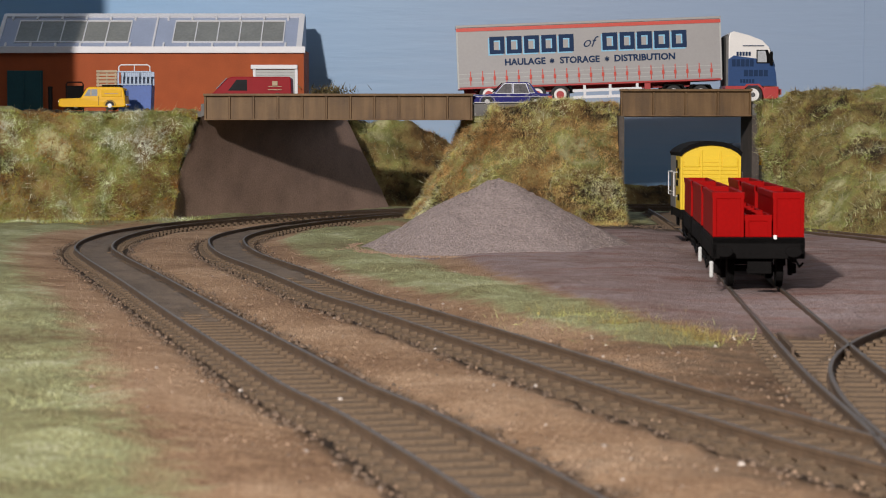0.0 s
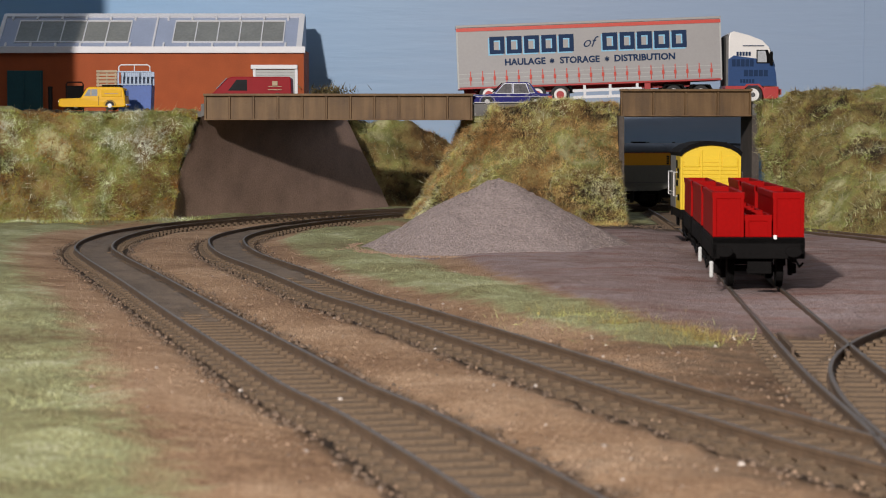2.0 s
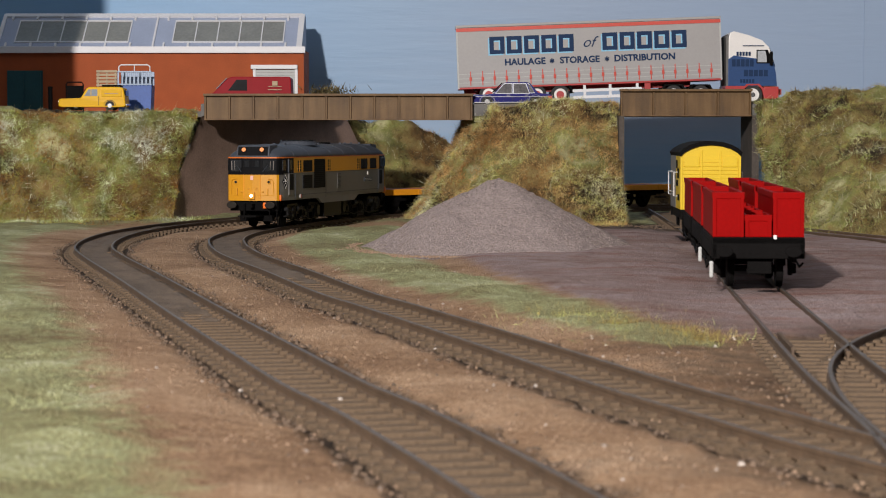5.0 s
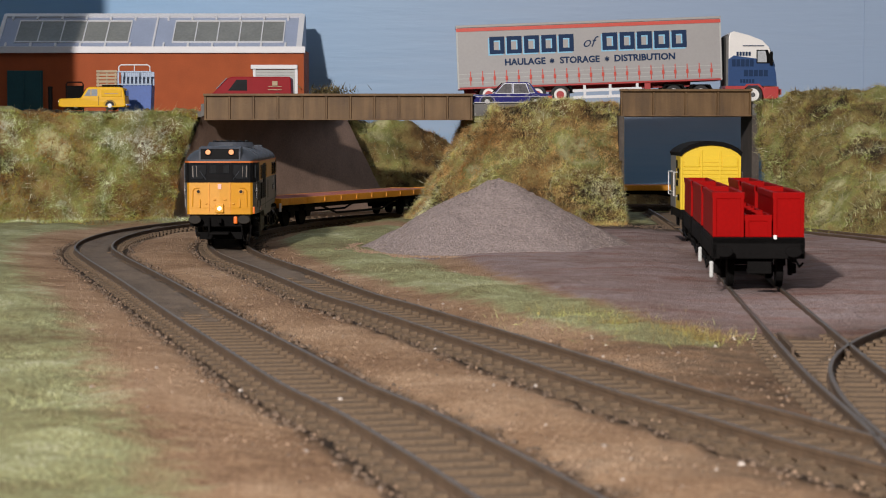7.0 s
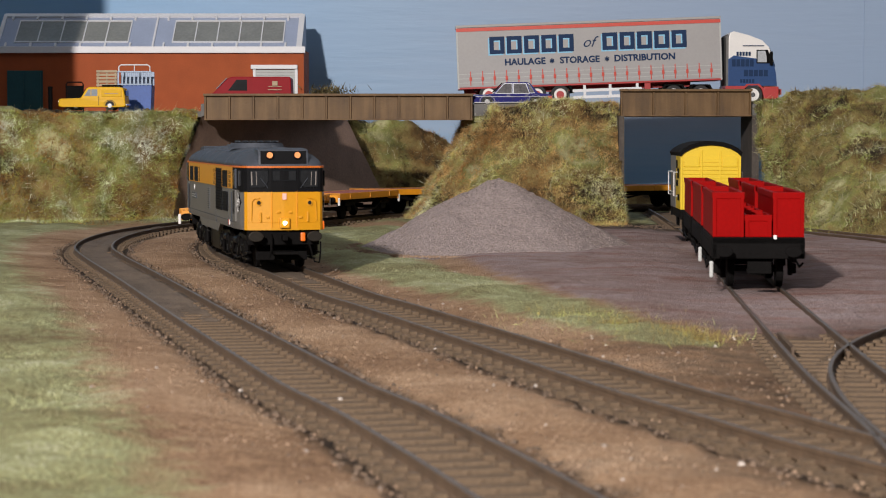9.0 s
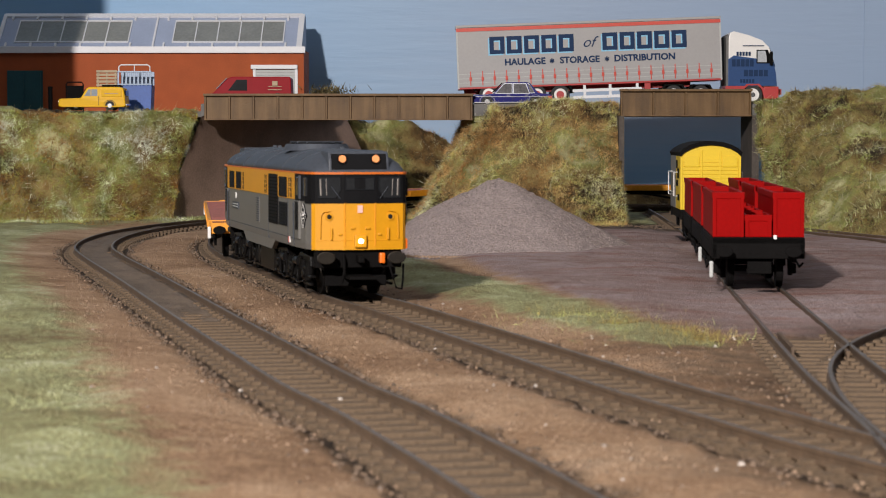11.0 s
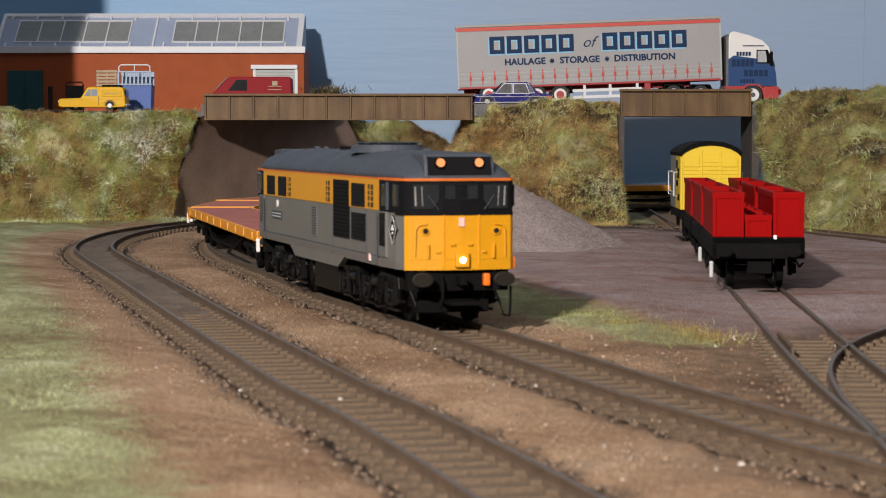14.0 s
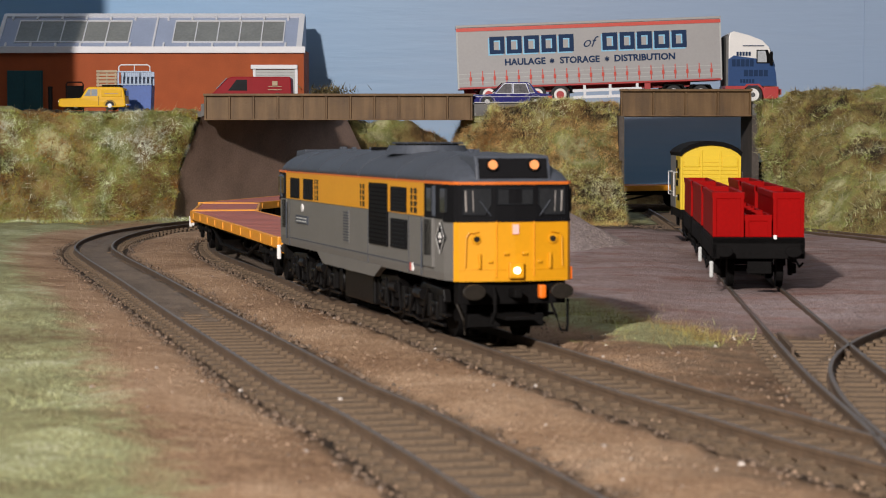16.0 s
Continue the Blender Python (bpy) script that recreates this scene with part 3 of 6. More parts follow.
def bank(name, rows, label, fibres, material=M_BLADE, rough=2.6, seed=0.0, clumps=120):
    """A flock-covered embankment lofted through rows of points from foot to back."""
    c = np.array(rows, float)
    nu, nv = 46, 64
    u, v = np.linspace(0, c.shape[0] - 1, nu), np.linspace(0, c.shape[1] - 1, nv)

    def sample(uu, vv):
        i, j = np.clip(uu.astype(int), 0, c.shape[0] - 2), np.clip(vv.astype(int), 0, c.shape[1] - 2)
        a, b = (uu - i)[..., None], (vv - j)[..., None]
        b = b * b * (3 - 2 * b) * 0.5 + b * 0.5
        return (c[i, j] * (1 - a) + c[i + 1, j] * a) * (1 - b) + (c[i, j + 1] * (1 - a) + c[i + 1, j + 1] * a) * b

    def normal(uu, vv):
        e = 0.02
        n = np.cross(sample(uu, np.minimum(vv + e, c.shape[1] - 1.001)) - sample(uu, np.maximum(vv - e, 0)), sample(np.minimum(uu + e, c.shape[0] - 1.001), vv) - sample(np.maximum(uu - e, 0), vv))
        n /= np.linalg.norm(n, axis=-1)[..., None] + 1e-9
        return n

    def bumped(uu, vv):
        p, n = sample(uu, vv), normal(uu, vv)
        q = p.reshape(-1, 3)
        h = np.array([noise.fractal(Vector(x) / 16 + Vector((seed, 0, 0)), 0.85, 2.1, 5) for x in q.tolist()]).reshape(p.shape[:-1])
        big = np.array([noise.fractal(Vector(x) / 42 + Vector((0, seed, 9.0)), 0.9, 2.1, 2) for x in q.tolist()]).reshape(p.shape[:-1])
        return p + n * (h * rough * 1.4 + big * 3.6 - 1.0)[..., None], n

    gu, gv = np.meshgrid(np.clip(u, 0, c.shape[0] - 1.001), np.clip(v, 0, c.shape[1] - 1.001), indexing="ij")
    p, _ = bumped(gu, gv)
    faces = [(i * nv + j, i * nv + j + 1, (i + 1) * nv + j + 1, (i + 1) * nv + j) for i in range(nu - 1) for j in range(nv - 1)]
    ob = raw_mesh(name, p.reshape(-1, 3), faces, M_BANK, None, True)
    setting(ob, label, "embankment")
    uu, vv = RNG.uniform(0, 2.15, fibres) , RNG.uniform(0, c.shape[1] - 1.001, fibres)
    b, n = bumped(uu, vv)
    blades("bank_grass", b - n * 0.4, n * 0.5, 3.3, 0.105, material, "straw, brown and green flock fibres on the embankment", 0.85)
    # loose fibres spilling on to the ground in front of the foot
    k = fibres // 14
    b = sample(np.zeros(k), RNG.uniform(0, c.shape[1] - 1.001, k))
    b[:, 1] -= np.abs(RNG.normal(0, 9, k))
    b[:, 2] = -2.4
    blades("bank_grass", b, np.array([[0, 0, 0.6]]), 4.0, 0.13, material, "loose flock fibres at the foot of the embankment", 0.9)
    # long stray fibres standing off the surface
    k = fibres // 22
    b, n = bumped(RNG.uniform(0, 2.1, k), RNG.uniform(0, c.shape[1] - 1.001, k))
    blades("bank_grass", b, n * 0.6, 7.0, 0.09, M_STRAY, "long pale stray fibres on the embankment", 0.8)
    # darker twiggy flock in knots
    ku, kv = RNG.uniform(0.1, 2.0, clumps), RNG.uniform(0, c.shape[1] - 1.001, clumps)
    per = 16
    cu = np.clip(np.repeat(ku, per) + RNG.normal(0, 0.025, clumps * per), 0, 2.2)
    cv = np.clip(np.repeat(kv, per) + RNG.normal(0, 0.035, clumps * per), 0, c.shape[1] - 1.001)
    b, n = bumped(cu, cv)
    blades("bank_flock", b + n * 0.9, n * 0.5, 2.6, 0.34, M_CLUMP, "dark scorched flock knots on the embankment", 1.0)
    return ob


def banks():
    bank("embankment", [[(-460, 1330, -3), (-276, 1358, -3), (-217, 1392, -3), (-176, 1421, -3)],
                        [(-460, 1364, 35), (-278, 1388, 36), (-217, 1412, 36), (-171, 1433, 36)],
                        [(-460, 1396, 70), (-284, 1412, 69.6), (-222, 1422, 68.4), (-160, 1427, 69)],
                        [(-460, 1470, 69), (-284, 1470, 69), (-222, 1470, 69), (-168, 1452, 69)]],
         "steep grassy embankment below the works yard", 100000, M_BLADEPALE, 3.4, 1.0, 60)
    bank("embankment", [[(-24, 1480, -3), (-18, 1405, -3), (20, 1354, -3), (70, 1337, -3), (113, 1352, -3)],
                        [(-2, 1482, 30), (3, 1422, 32), (26, 1386, 33), (70, 1373, 34), (113.5, 1386, 34)],
                        [(14, 1484, 64), (20, 1444, 69), (32, 1427, 73), (70, 1420, 75), (114, 1424, 74)],
                        [(20, 1500, 70), (24, 1500, 72), (40, 1500, 73), (70, 1500, 73), (114, 1500, 73)]],
         "steep straw-coloured embankment between the two bridges", 100000, M_BLADE, 3.2, 2.0, 90)
    bank("embankment", [[(206, 1345, -3), (208, 1250, -3), (238, 1155, -3), (330, 1085, -3), (480, 1060, -3)],
                        [(204, 1402, 30), (213, 1332, 36), (246, 1272, 42), (340, 1234, 44), (480, 1224, 44)],
                        [(205, 1432, 72), (223, 1414, 82), (260, 1400, 84), (340, 1400, 83), (480, 1400, 83)],
                        [(205, 1500, 74), (223, 1500, 76), (260, 1500, 76), (340, 1500, 76), (480, 1500, 76)]],
         "tall grassy embankment beyond the siding", 85000, M_BLADEOLIVE, 3.8, 3.0, 460)
    bank("embankment", [[(-62, 1656, -3), (-22, 1676, -3), (10, 1698, -3), (24, 1716, -3)],
                        [(-68, 1674, 32), (-32, 1692, 30), (2, 1708, 28), (18, 1724, 20)],
                        [(-76, 1692, 66), (-40, 1706, 64), (-8, 1716, 57), (11, 1730, 42)],
                        [(-76, 1744, 64), (-40, 1744, 60), (0, 1746, 48), (15, 1748, 30)]],
         "russet grassy bank behind the running lines", 16000, M_RUST, 3.0, 4.0, 60)
    bank("embankment", [[(60, 1722, -3), (160, 1722, -3), (300, 1722, -3)], [(60, 1730, 8), (160, 1732, 9), (300, 1730, 8)],
                        [(60, 1738, 12), (160, 1740, 15), (300, 1738, 12)], [(60, 1748, 12), (160, 1749, 14), (300, 1748, 12)]],
         "low green hedge at the foot of the backdrop", 6000, M_CLUMP, 2.0, 5.0, 40)


def mound_at(a, r):
    """A point of the grit heap at an angle and a share of its radius."""
    wob = 1 + 0.05 * math.sin(2 * a + 1) + 0.04 * math.sin(5 * a) + 0.035 * noise.noise(Vector((2.2 * math.cos(a), 2.2 * math.sin(a), 4.0)))
    x, y = 27 + 66 * wob * r * math.cos(a), 1062 + 96 * wob * r * math.sin(a)
    z = 36.8 * (1 - r) ** 1.06 - 2.0 * math.exp(-(r / 0.07) ** 2)
    z += 3.6 * math.exp(-(((x + 4) / 15) ** 2 + ((y - 1035) / 26) ** 2)) - 2.0 * math.exp(-(((x - 12) / 7) ** 2 + ((y - 1020) / 30) ** 2))
    z += noise.fractal(Vector((x / 9, y / 9, 2.0)), 0.8, 2.1, 4) * 0.9 * min(1, 4 * (1 - r) + 0.3)
    return x, y, z - 3.2


def foot_flock():
    k = 9000
    px = RNG.uniform(-310, -150, k)
    py = np.interp(px, [-310, -276, -217, -184, -150], [1345, 1352, 1390, 1420, 1440]) - np.abs(RNG.normal(0, 16, k)) - np.clip(px + 200, 0, 60) * 0.4
    base = np.stack([px, py, np.full(k, -2.6)], 1)
    blades("grass", base, np.array([[0, 0, 0.5]]), 4.0, 0.12, M_BLADEPALE, "pale green flock spilling over the ground below the embankment", 0.8)
    k = 500
    px = RNG.normal(-215, 40, k)
    base = np.stack([px, np.interp(px, [-300, -217, -150], [1340, 1380, 1415]) - np.abs(RNG.normal(0, 8, k)), np.full(k, -1.6)], 1)
    blades("bank_flock", base, np.array([[0, 0, 0.4]]), 3.6, 0.3, M_CLUMP, "dark twiggy scraps at the foot of the embankment", 0.9)


def grit_mound():
    n, m = 60, 96
    vs = [mound_at(j * math.tau / m, i / n) for i in range(n + 1) for j in range(m)]
    fs = [(i * m + j, i * m + (j + 1) % m, (i + 1) * m + (j + 1) % m, (i + 1) * m + j) for i in range(n) for j in range(m)]
    ob = tagged(raw_mesh("grit_mound", vs, fs, M_SPOIL, None, True), "conical heap of grey-mauve grit on the yard edge", "gravel heap")
    k = 9000
    v = np.array([mound_at(a, math.sqrt(q)) for a, q in zip(RNG.uniform(math.pi, math.tau, k), RNG.uniform(0, 1.06, k))])
    half = RNG.uniform(0, 1, k) < 0.8
    scatter_stones("grit", v[half, 0], v[half, 1], v[half, 2] + 0.0, 0.19, M_GRIT, "loose mauve grit grains on the heap")
    scatter_stones("grit", v[~half, 0], v[~half, 1], v[~half, 2] + 0.02, 0.2, M_BALLAST, "loose dark grit grains on the heap")
    # crumbs and scraps spilt round the foot of the heap and before the siding bridge
    k = 1500
    a, q = RNG.uniform(math.pi * 0.9, math.tau * 1.02, k), 1 + np.abs(RNG.normal(0, 0.07, k))
    v = np.array([mound_at(i, j) for i, j in zip(a, np.minimum(q, 0.999))])
    cx, cy = 27 + (v[:, 0] - 27) * q, 1062 + (v[:, 1] - 1062) * q
    scatter_stones("grit", cx, cy, -1.4, 0.34, M_GRAIN, "brown grit crumbs round the foot of the heap")
    k = 1300
    scatter_stones("grit", RNG.uniform(70, 160, k), RNG.uniform(1150, 1340, k), -2.2, 0.5, M_BALLAST, "dark soil crumbs before the siding bridge")
    return ob


# ---- permanent way ----


def sweep(line, s0, s1, offset, profile, step=6.0):
    rings = []
    for s in np.arange(s0, s1 + 0.1, step):
        p, w = line.at(s), line.way(s)
        rings.append([(p[0] + w[1] * (offset + u), p[1] - w[0] * (offset + u), z) for u, z in profile])
    return loft(rings)


SLEEPER_MESH = []


def track(key, label, s0=0.0, s1=None, sleepers=True, infill=None, check=()):
    line = LINES[key]
    s1 = line.length if s1 is None else s1
    t = setting(new("track"), label, "railway track")
    web = [(-0.8, -2.7), (0.8, -2.7), (0.8, -2.25), (0.32, -1.95), (0.32, -0.95), (0.5, -0.75), (0.5, -0.06), (-0.5, -0.06), (-0.5, -0.75), (-0.32, -0.95), (-0.32, -1.95), (-0.8, -2.25)]
    for o in (-8.7, 8.7):
        rail = part("rail", sweep(line, s0, s1, o, web), M_RAIL, t)
        part("rail_head", sweep(line, s0, s1, o, [(-0.46, -0.055), (0.46, -0.055), (0.4, 0.02), (-0.4, 0.02)]), M_RAILTOP, rail)
    if sleepers:
        if not SLEEPER_MESH:
            SLEEPER_MESH.append(None)
            ob = part("tmp", box(-13.8, 13.8, -2.1, 2.1, -5.2, -2.6, 0.3), M_SLEEPER)
            b = bmesh.new()
            b.from_mesh(ob.data)
            bmesh.ops.scale(b, vec=(1000, 1000, 1000), verts=b.verts)
            for o in (-8.7, 8.7):
                for q in (-1.9, 1.9):
                    box(o + q - 1.0, o + q + 1.0, -1.3, 1.3, -2.6, -1.75, 0, b)
            bmesh.ops.scale(b, vec=(MM, MM, MM), verts=b.verts)
            b.to_mesh(ob.data)
            b.free()
            SLEEPER_MESH[0] = ob.data
            bpy.data.objects.remove(ob)
        for s in np.arange(s0 + 4, min(s1, 1700), 9.2):
            p, w = line.at(s), line.way(s)
            o = new("sleeper", SLEEPER_MESH[0])
            o.parent = t
            o.matrix_basis = pose(p[0] * MM, p[1] * MM, random.uniform(-0.2, 0.1) * MM, 0, 0, math.degrees(math.atan2(w[1], w[0])) - 90 + random.uniform(-1.2, 1.2))
    if infill:
        # filler between the rails, feathering out over the first sleepers and lumpy along its top
        us = np.linspace(-7.4, 7.4, 11)
        rings = []
        for s in np.arange(infill[0] - 55, infill[1], 4.0):
            p, w = line.at(s), line.way(s)
            ring = []
            for i, u in enumerate(us):
                h = noise.fractal(Vector((s / 26, u / 7, 3.0)), 0.8, 2.1, 4)
                z = -1.75 + 0.5 * h - 2.0 * max(0.0, 1 - (s - infill[0] + 55 + 26 * h) / 75) - 0.35 * (1 - abs(u) / 7.4)
                ring.append((p[0] + w[1] * u, p[1] - w[0] * u, z))
            ring += [(p[0] + w[1] * u, p[1] - w[0] * u, -4.6) for u in (7.4, -7.4)]
            rings.append(ring)
        part("infill", loft(rings), M_INFILL, t, "grey-brown filler between the rails", True)
    for a, b, o in check:
        part("check_rail", sweep(line, a, b, o, web), M_RAIL, t)
    return t


def shoulder_stones():
    for key, a, b, n in (("outer", 40, 900, 650), ("inner", 30, 900, 650)):
        line = LINES[key]
        s = RNG.uniform(a, b, n)
        side = RNG.choice([-1, 1], n)
        o = side * (15.5 + np.abs(RNG.normal(0, 1.8, n)))
        p = np.array([line.at(k) for k in s])
        w = np.array([line.way(k) for k in s])
        scatter_stones("ballast", p[:, 0] + w[:, 1] * o, p[:, 1] - w[:, 0] * o, -2.9, 0.42, M_BALLAST, "small brown ballast stones along the track shoulder")
    k = 9000
    px, py = RNG.uniform(-150, 150, k), 280 + 900 * RNG.uniform(0, 1, k) ** 1.3
    g, y_, d, near, main = covers(px, py)
    keep = (near > 13) & (g < 0.6) & (np.abs(px) < 25 + 0.21 * py)
    half = RNG.uniform(0, 1, k) < 0.6
    scatter_stones("grit", px[keep & half], py[keep & half], -2.2, 0.2, M_GRAIN, "fine tan grit scattered over the dirt")
    scatter_stones("grit", px[keep & ~half], py[keep & ~half], -2.2, 0.18, M_BALLAST, "fine dark grit scattered over the dirt")
    k = 260
    px, py = RNG.uniform(-120, 130, k), 280 + 620 * RNG.uniform(0, 1, k)
    keep = dist_line(px, py, LINES["outer"].p[::8]) > 18
    keep &= dist_line(px, py, LINES["inner"].p[::8]) > 18
    scatter_stones("grit", px[keep], py[keep], -2.0, 0.26, M_PEBBLE, "scattered pale grit on the dirt")
    # a few larger pale chips lying by the tracks
    chips = np.array([(-42.8, 461), (-21, 446), (49, 357), (42, 562), (52, 580), (70, 560), (78, 585), (-2, 553), (20, 470), (86, 600), (101, 560)])
    scatter_stones("stone_chip", chips[:, 0], chips[:, 1], -2.1, 0.36, M_CHIP, "pale stone chips lying on the dirt")


# ---- bridges ----


def girder(x0, x1, z0, z1, ribs, label):
    t = tagged(new("bridge_girder"), label, "bridge girder", "bridge girders")
    part("web", box(x0, x1, 1426, 1428.5, z0 + 1, z1 - 1.6), M_GIRDER, t)
    part("top_flange", box(x0 - 0.4, x1 + 0.4, 1422.8, 1430, z1 - 1.6, z1, 0.25), M_GIRDER, t)
    part("bottom_flange", box(x0, x1, 1423.6, 1430, z0, z0 + 1, 0.2), M_GIRDER, t)
    for i in range(ribs + 1):
        x = x0 + 0.8 + (x1 - x0 - 1.6) * i / ribs
        part("rib", prism([(x - 0.9, 1426.2), (x - 0.5, 1424.4), (x + 0.5, 1424.4), (x + 0.9, 1426.2)], "z", z0 + 1, z1 - 1.6), M_GIRDER, t)
    return t


def bridges():
    girder(-155.4, 19.4, 62.8, 80.0, 11, "long weathered brown plate girder over the running lines")
    girder(115.4, 200.6, 65.2, 83.0, 4, "short weathered brown plate girder over the siding")
    setting(part("road", box(-158, 480, 1430.2, 1502, 65.5, 73.5), M_ROAD), "grey road deck carried over both bridges", "road")
    setting(part("road", prism([(-240, 1502.3), (-104, 1502.3), (-76, 1600), (-76, 1660), (-240, 1660)], "z", 65.5, 69.6), M_ROAD), "paved yard apron behind the long bridge", "road")
    # solid ground of the works yard behind the abutment
    b = prism([(-520, 1470), (-235, 1470), (-228, 1520), (-110, 1672), (-84, 1748), (-520, 1748)], "z", -6, 69.3)
    setting(part("ground_yard", b, M_ROAD), "raised works yard behind the embankment", "ground")
    # the abutment's face is slightly twisted between its foot and its head
    foot, head = ((-186, 1433), (-38, 1643)), ((-158, 1440), (-72, 1622))
    n, vs = 26, []
    for i in range(n):
        for j in range(n):
            u, v = i / (n - 1), j / (n - 1)
            q = [(foot[0][k] * (1 - v) + foot[1][k] * v) * (1 - u) + (head[0][k] * (1 - v) + head[1][k] * v) * u for k in (0, 1)]
            w = 1.1 * noise.fractal(Vector((q[0] / 40, q[1] / 40, u * 2)), 0.9, 2.1, 3)
            vs.append((q[0] + 0.8 * w, q[1] - 0.6 * w, -6 + 72.4 * u))
    fs = [(i * n + j, i * n + j + 1, (i + 1) * n + j + 1, (i + 1) * n + j) for i in range(n - 1) for j in range(n - 1)]
    setting(raw_mesh("abutment", vs, fs, M_ABUT, None, True), "sloping grey-brown rendered abutment under the bridge", "abutment")
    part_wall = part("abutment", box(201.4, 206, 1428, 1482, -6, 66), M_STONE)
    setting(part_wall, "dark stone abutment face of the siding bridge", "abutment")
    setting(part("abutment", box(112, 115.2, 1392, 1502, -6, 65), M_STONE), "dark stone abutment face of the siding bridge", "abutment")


# ---- works building ----


def works_building():
    t = thing("factory", "orange-red works building with a pale glazed mansard roof", "building", at(0, 1654, 69.4) @ Matrix.Scale(1.0335, 4))
    x0, x1, ev = -327, -101.5, 46.6
    part("wall", box(x0, x1, 0, 60, 0.0, ev), M_BRICK, t)
    slope = [(-1.2, ev + 1), (38, ev + 27), (60, ev + 27), (60, ev + 1)]
    roof = part("roof", prism(slope, "x", x0 + 1, x1 - 2), M_ROOF, t)

    def strip(a, b, lo, hi, mat_, nm, lift=0.7):
        # a panel lying on the roof slope between shares lo and hi of its height
        def pt(f, o):
            return (-1.2 + 39.2 * f - o * 0.55, ev + 1 + 26 * f + o * 0.83)
        return part(nm, prism([pt(lo, 0.05), pt(lo, lift), pt(hi, lift), pt(hi, 0.05)], "x", a, b), mat_, roof)

    part("fascia", box(x0 - 1.5, x1 + 1.2, -3.0, 0.6, ev - 2.4, ev + 2.4, 0.3), M_WHITE, t)
    strip(x0 + 1, x1 - 3, 0.93, 1.02, M_WHITE, "ridge_trim", 1.3)
    strip(x1 - 5.5, x1 - 1.4, 0.0, 1.0, M_WHITE, "verge_trim", 1.4)
    strip(x0, x0 + 2.5, 0.0, 1.0, M_WHITE, "verge_trim", 1.4)
    strip(-212.6, -211.2, 0.0, 1.0, M_WHITE, "roof_rib", 1.2)
    for a, b in ((-313.5, -230.5), (-198.0, -117.0)):
        strip(a, b, 0.18, 0.80, M_SKYLIGHT, "skylight", 0.5)
        for i in range(6):
            x = a + (b - a) * i / 5
            strip(x - 0.4, x + 0.4, 0.16, 0.82, M_WHITE, "glazing_bar", 1.0)
        strip(a, b, 0.79, 0.825, M_WHITE, "glazing_bar", 1.0)
        strip(a, b, 0.165, 0.19, M_WHITE, "glazing_bar", 0.9)
        for i in range(6):
            x = a - 6 + (b - a + 8) * i / 5
            strip(x - 0.7, x + 0.7, 0.84, 0.98, M_WHITE, "gutter_clip", 1.5)
            strip(x - 0.7, x + 0.7, 0.02, 0.13, M_WHITE, "gutter_clip", 1.5)
    d = part("door", box(-318, -292, -1.0, 0.5, 0, 31.5, 0.2), M_TEAL, t, "dark teal double door")
    part("door_panel", box(-316.5, -305.8, -1.5, -0.9, 1, 30), M_TEAL, d)
    part("door_panel", box(-304.4, -293.5, -1.5, -0.9, 1, 30), M_TEAL, d)
    sh = part("roller_shutter", box(-137, -107.5, -0.7, 0.5, 0, 32), M_SHUTTER, t, "grey ribbed roller shutter")
    for i in range(12):
        part("slat", box(-136.5, -108, -1.1, -0.6, 8 + i * 2, 9.3 + i * 2, 0.15), M_SHUTTER, sh)
    part("shutter_frame", box(-138.5, -136.6, -1.6, 0.5, 0, 33), M_WHITE, t)
    part("shutter_frame", box(-107.9, -106, -1.6, 0.5, 0, 33), M_WHITE, t)
    part("lintel", box(-140, -106, -3.2, 0.4, 32.6, 35.6, 0.3), M_WHITE, t, "white lintel over the shutter")


# ---- road vehicles ----


def wheel(parent, x, y, z, r, w, hub, name="wheel", hr=0.62):
    k = part(name, cyl((x, y, z), (0, 1, 0), r, w, 24, bevel=0.25), M_TYRE, parent)
    part("rim", cyl((x, y, z), (0, 1, 0), r * hr, w + 0.5, 20, bevel=0.15), hub, k)
    part("hub", cyl((x, y, z), (0, 1, 0), r * 0.25, w + 1.0, 12), M_CHROME, k)
    return k


def body_side(outline, half, tuck=0.8, belt=8.0, bevel=0.7):
    """A vehicle body: a side outline in x and z, narrower above the belt line."""
    b = prism(outline, "y", -half, half, bevel)
    top = max(v.co.z for v in b.verts)
    for v in b.verts:
        if v.co.z > belt:
            v.co.y *= 1 - tuck * (v.co.z - belt) / max(top - belt, 0.1) / half
    return b


def side_pane(parent, outline, half, tuck, belt, top, material, name="window"):
    for sgn in (-1, 1):
        b = bmesh.new()
        ring = [b.verts.new((x, sgn * (half * (1 - tuck * max(z - belt, 0) / max(top - belt, 0.1) / half) + 0.12), z)) for x, z in outline]
        b.faces.new(ring)
        for f in bmesh.ops.extrude_face_region(b, geom=b.faces[:])["geom"]:
            if isinstance(f, bmesh.types.BMVert):
                f.co.y *= 0.975
        pane = part(name, b, material, parent)
    return pane


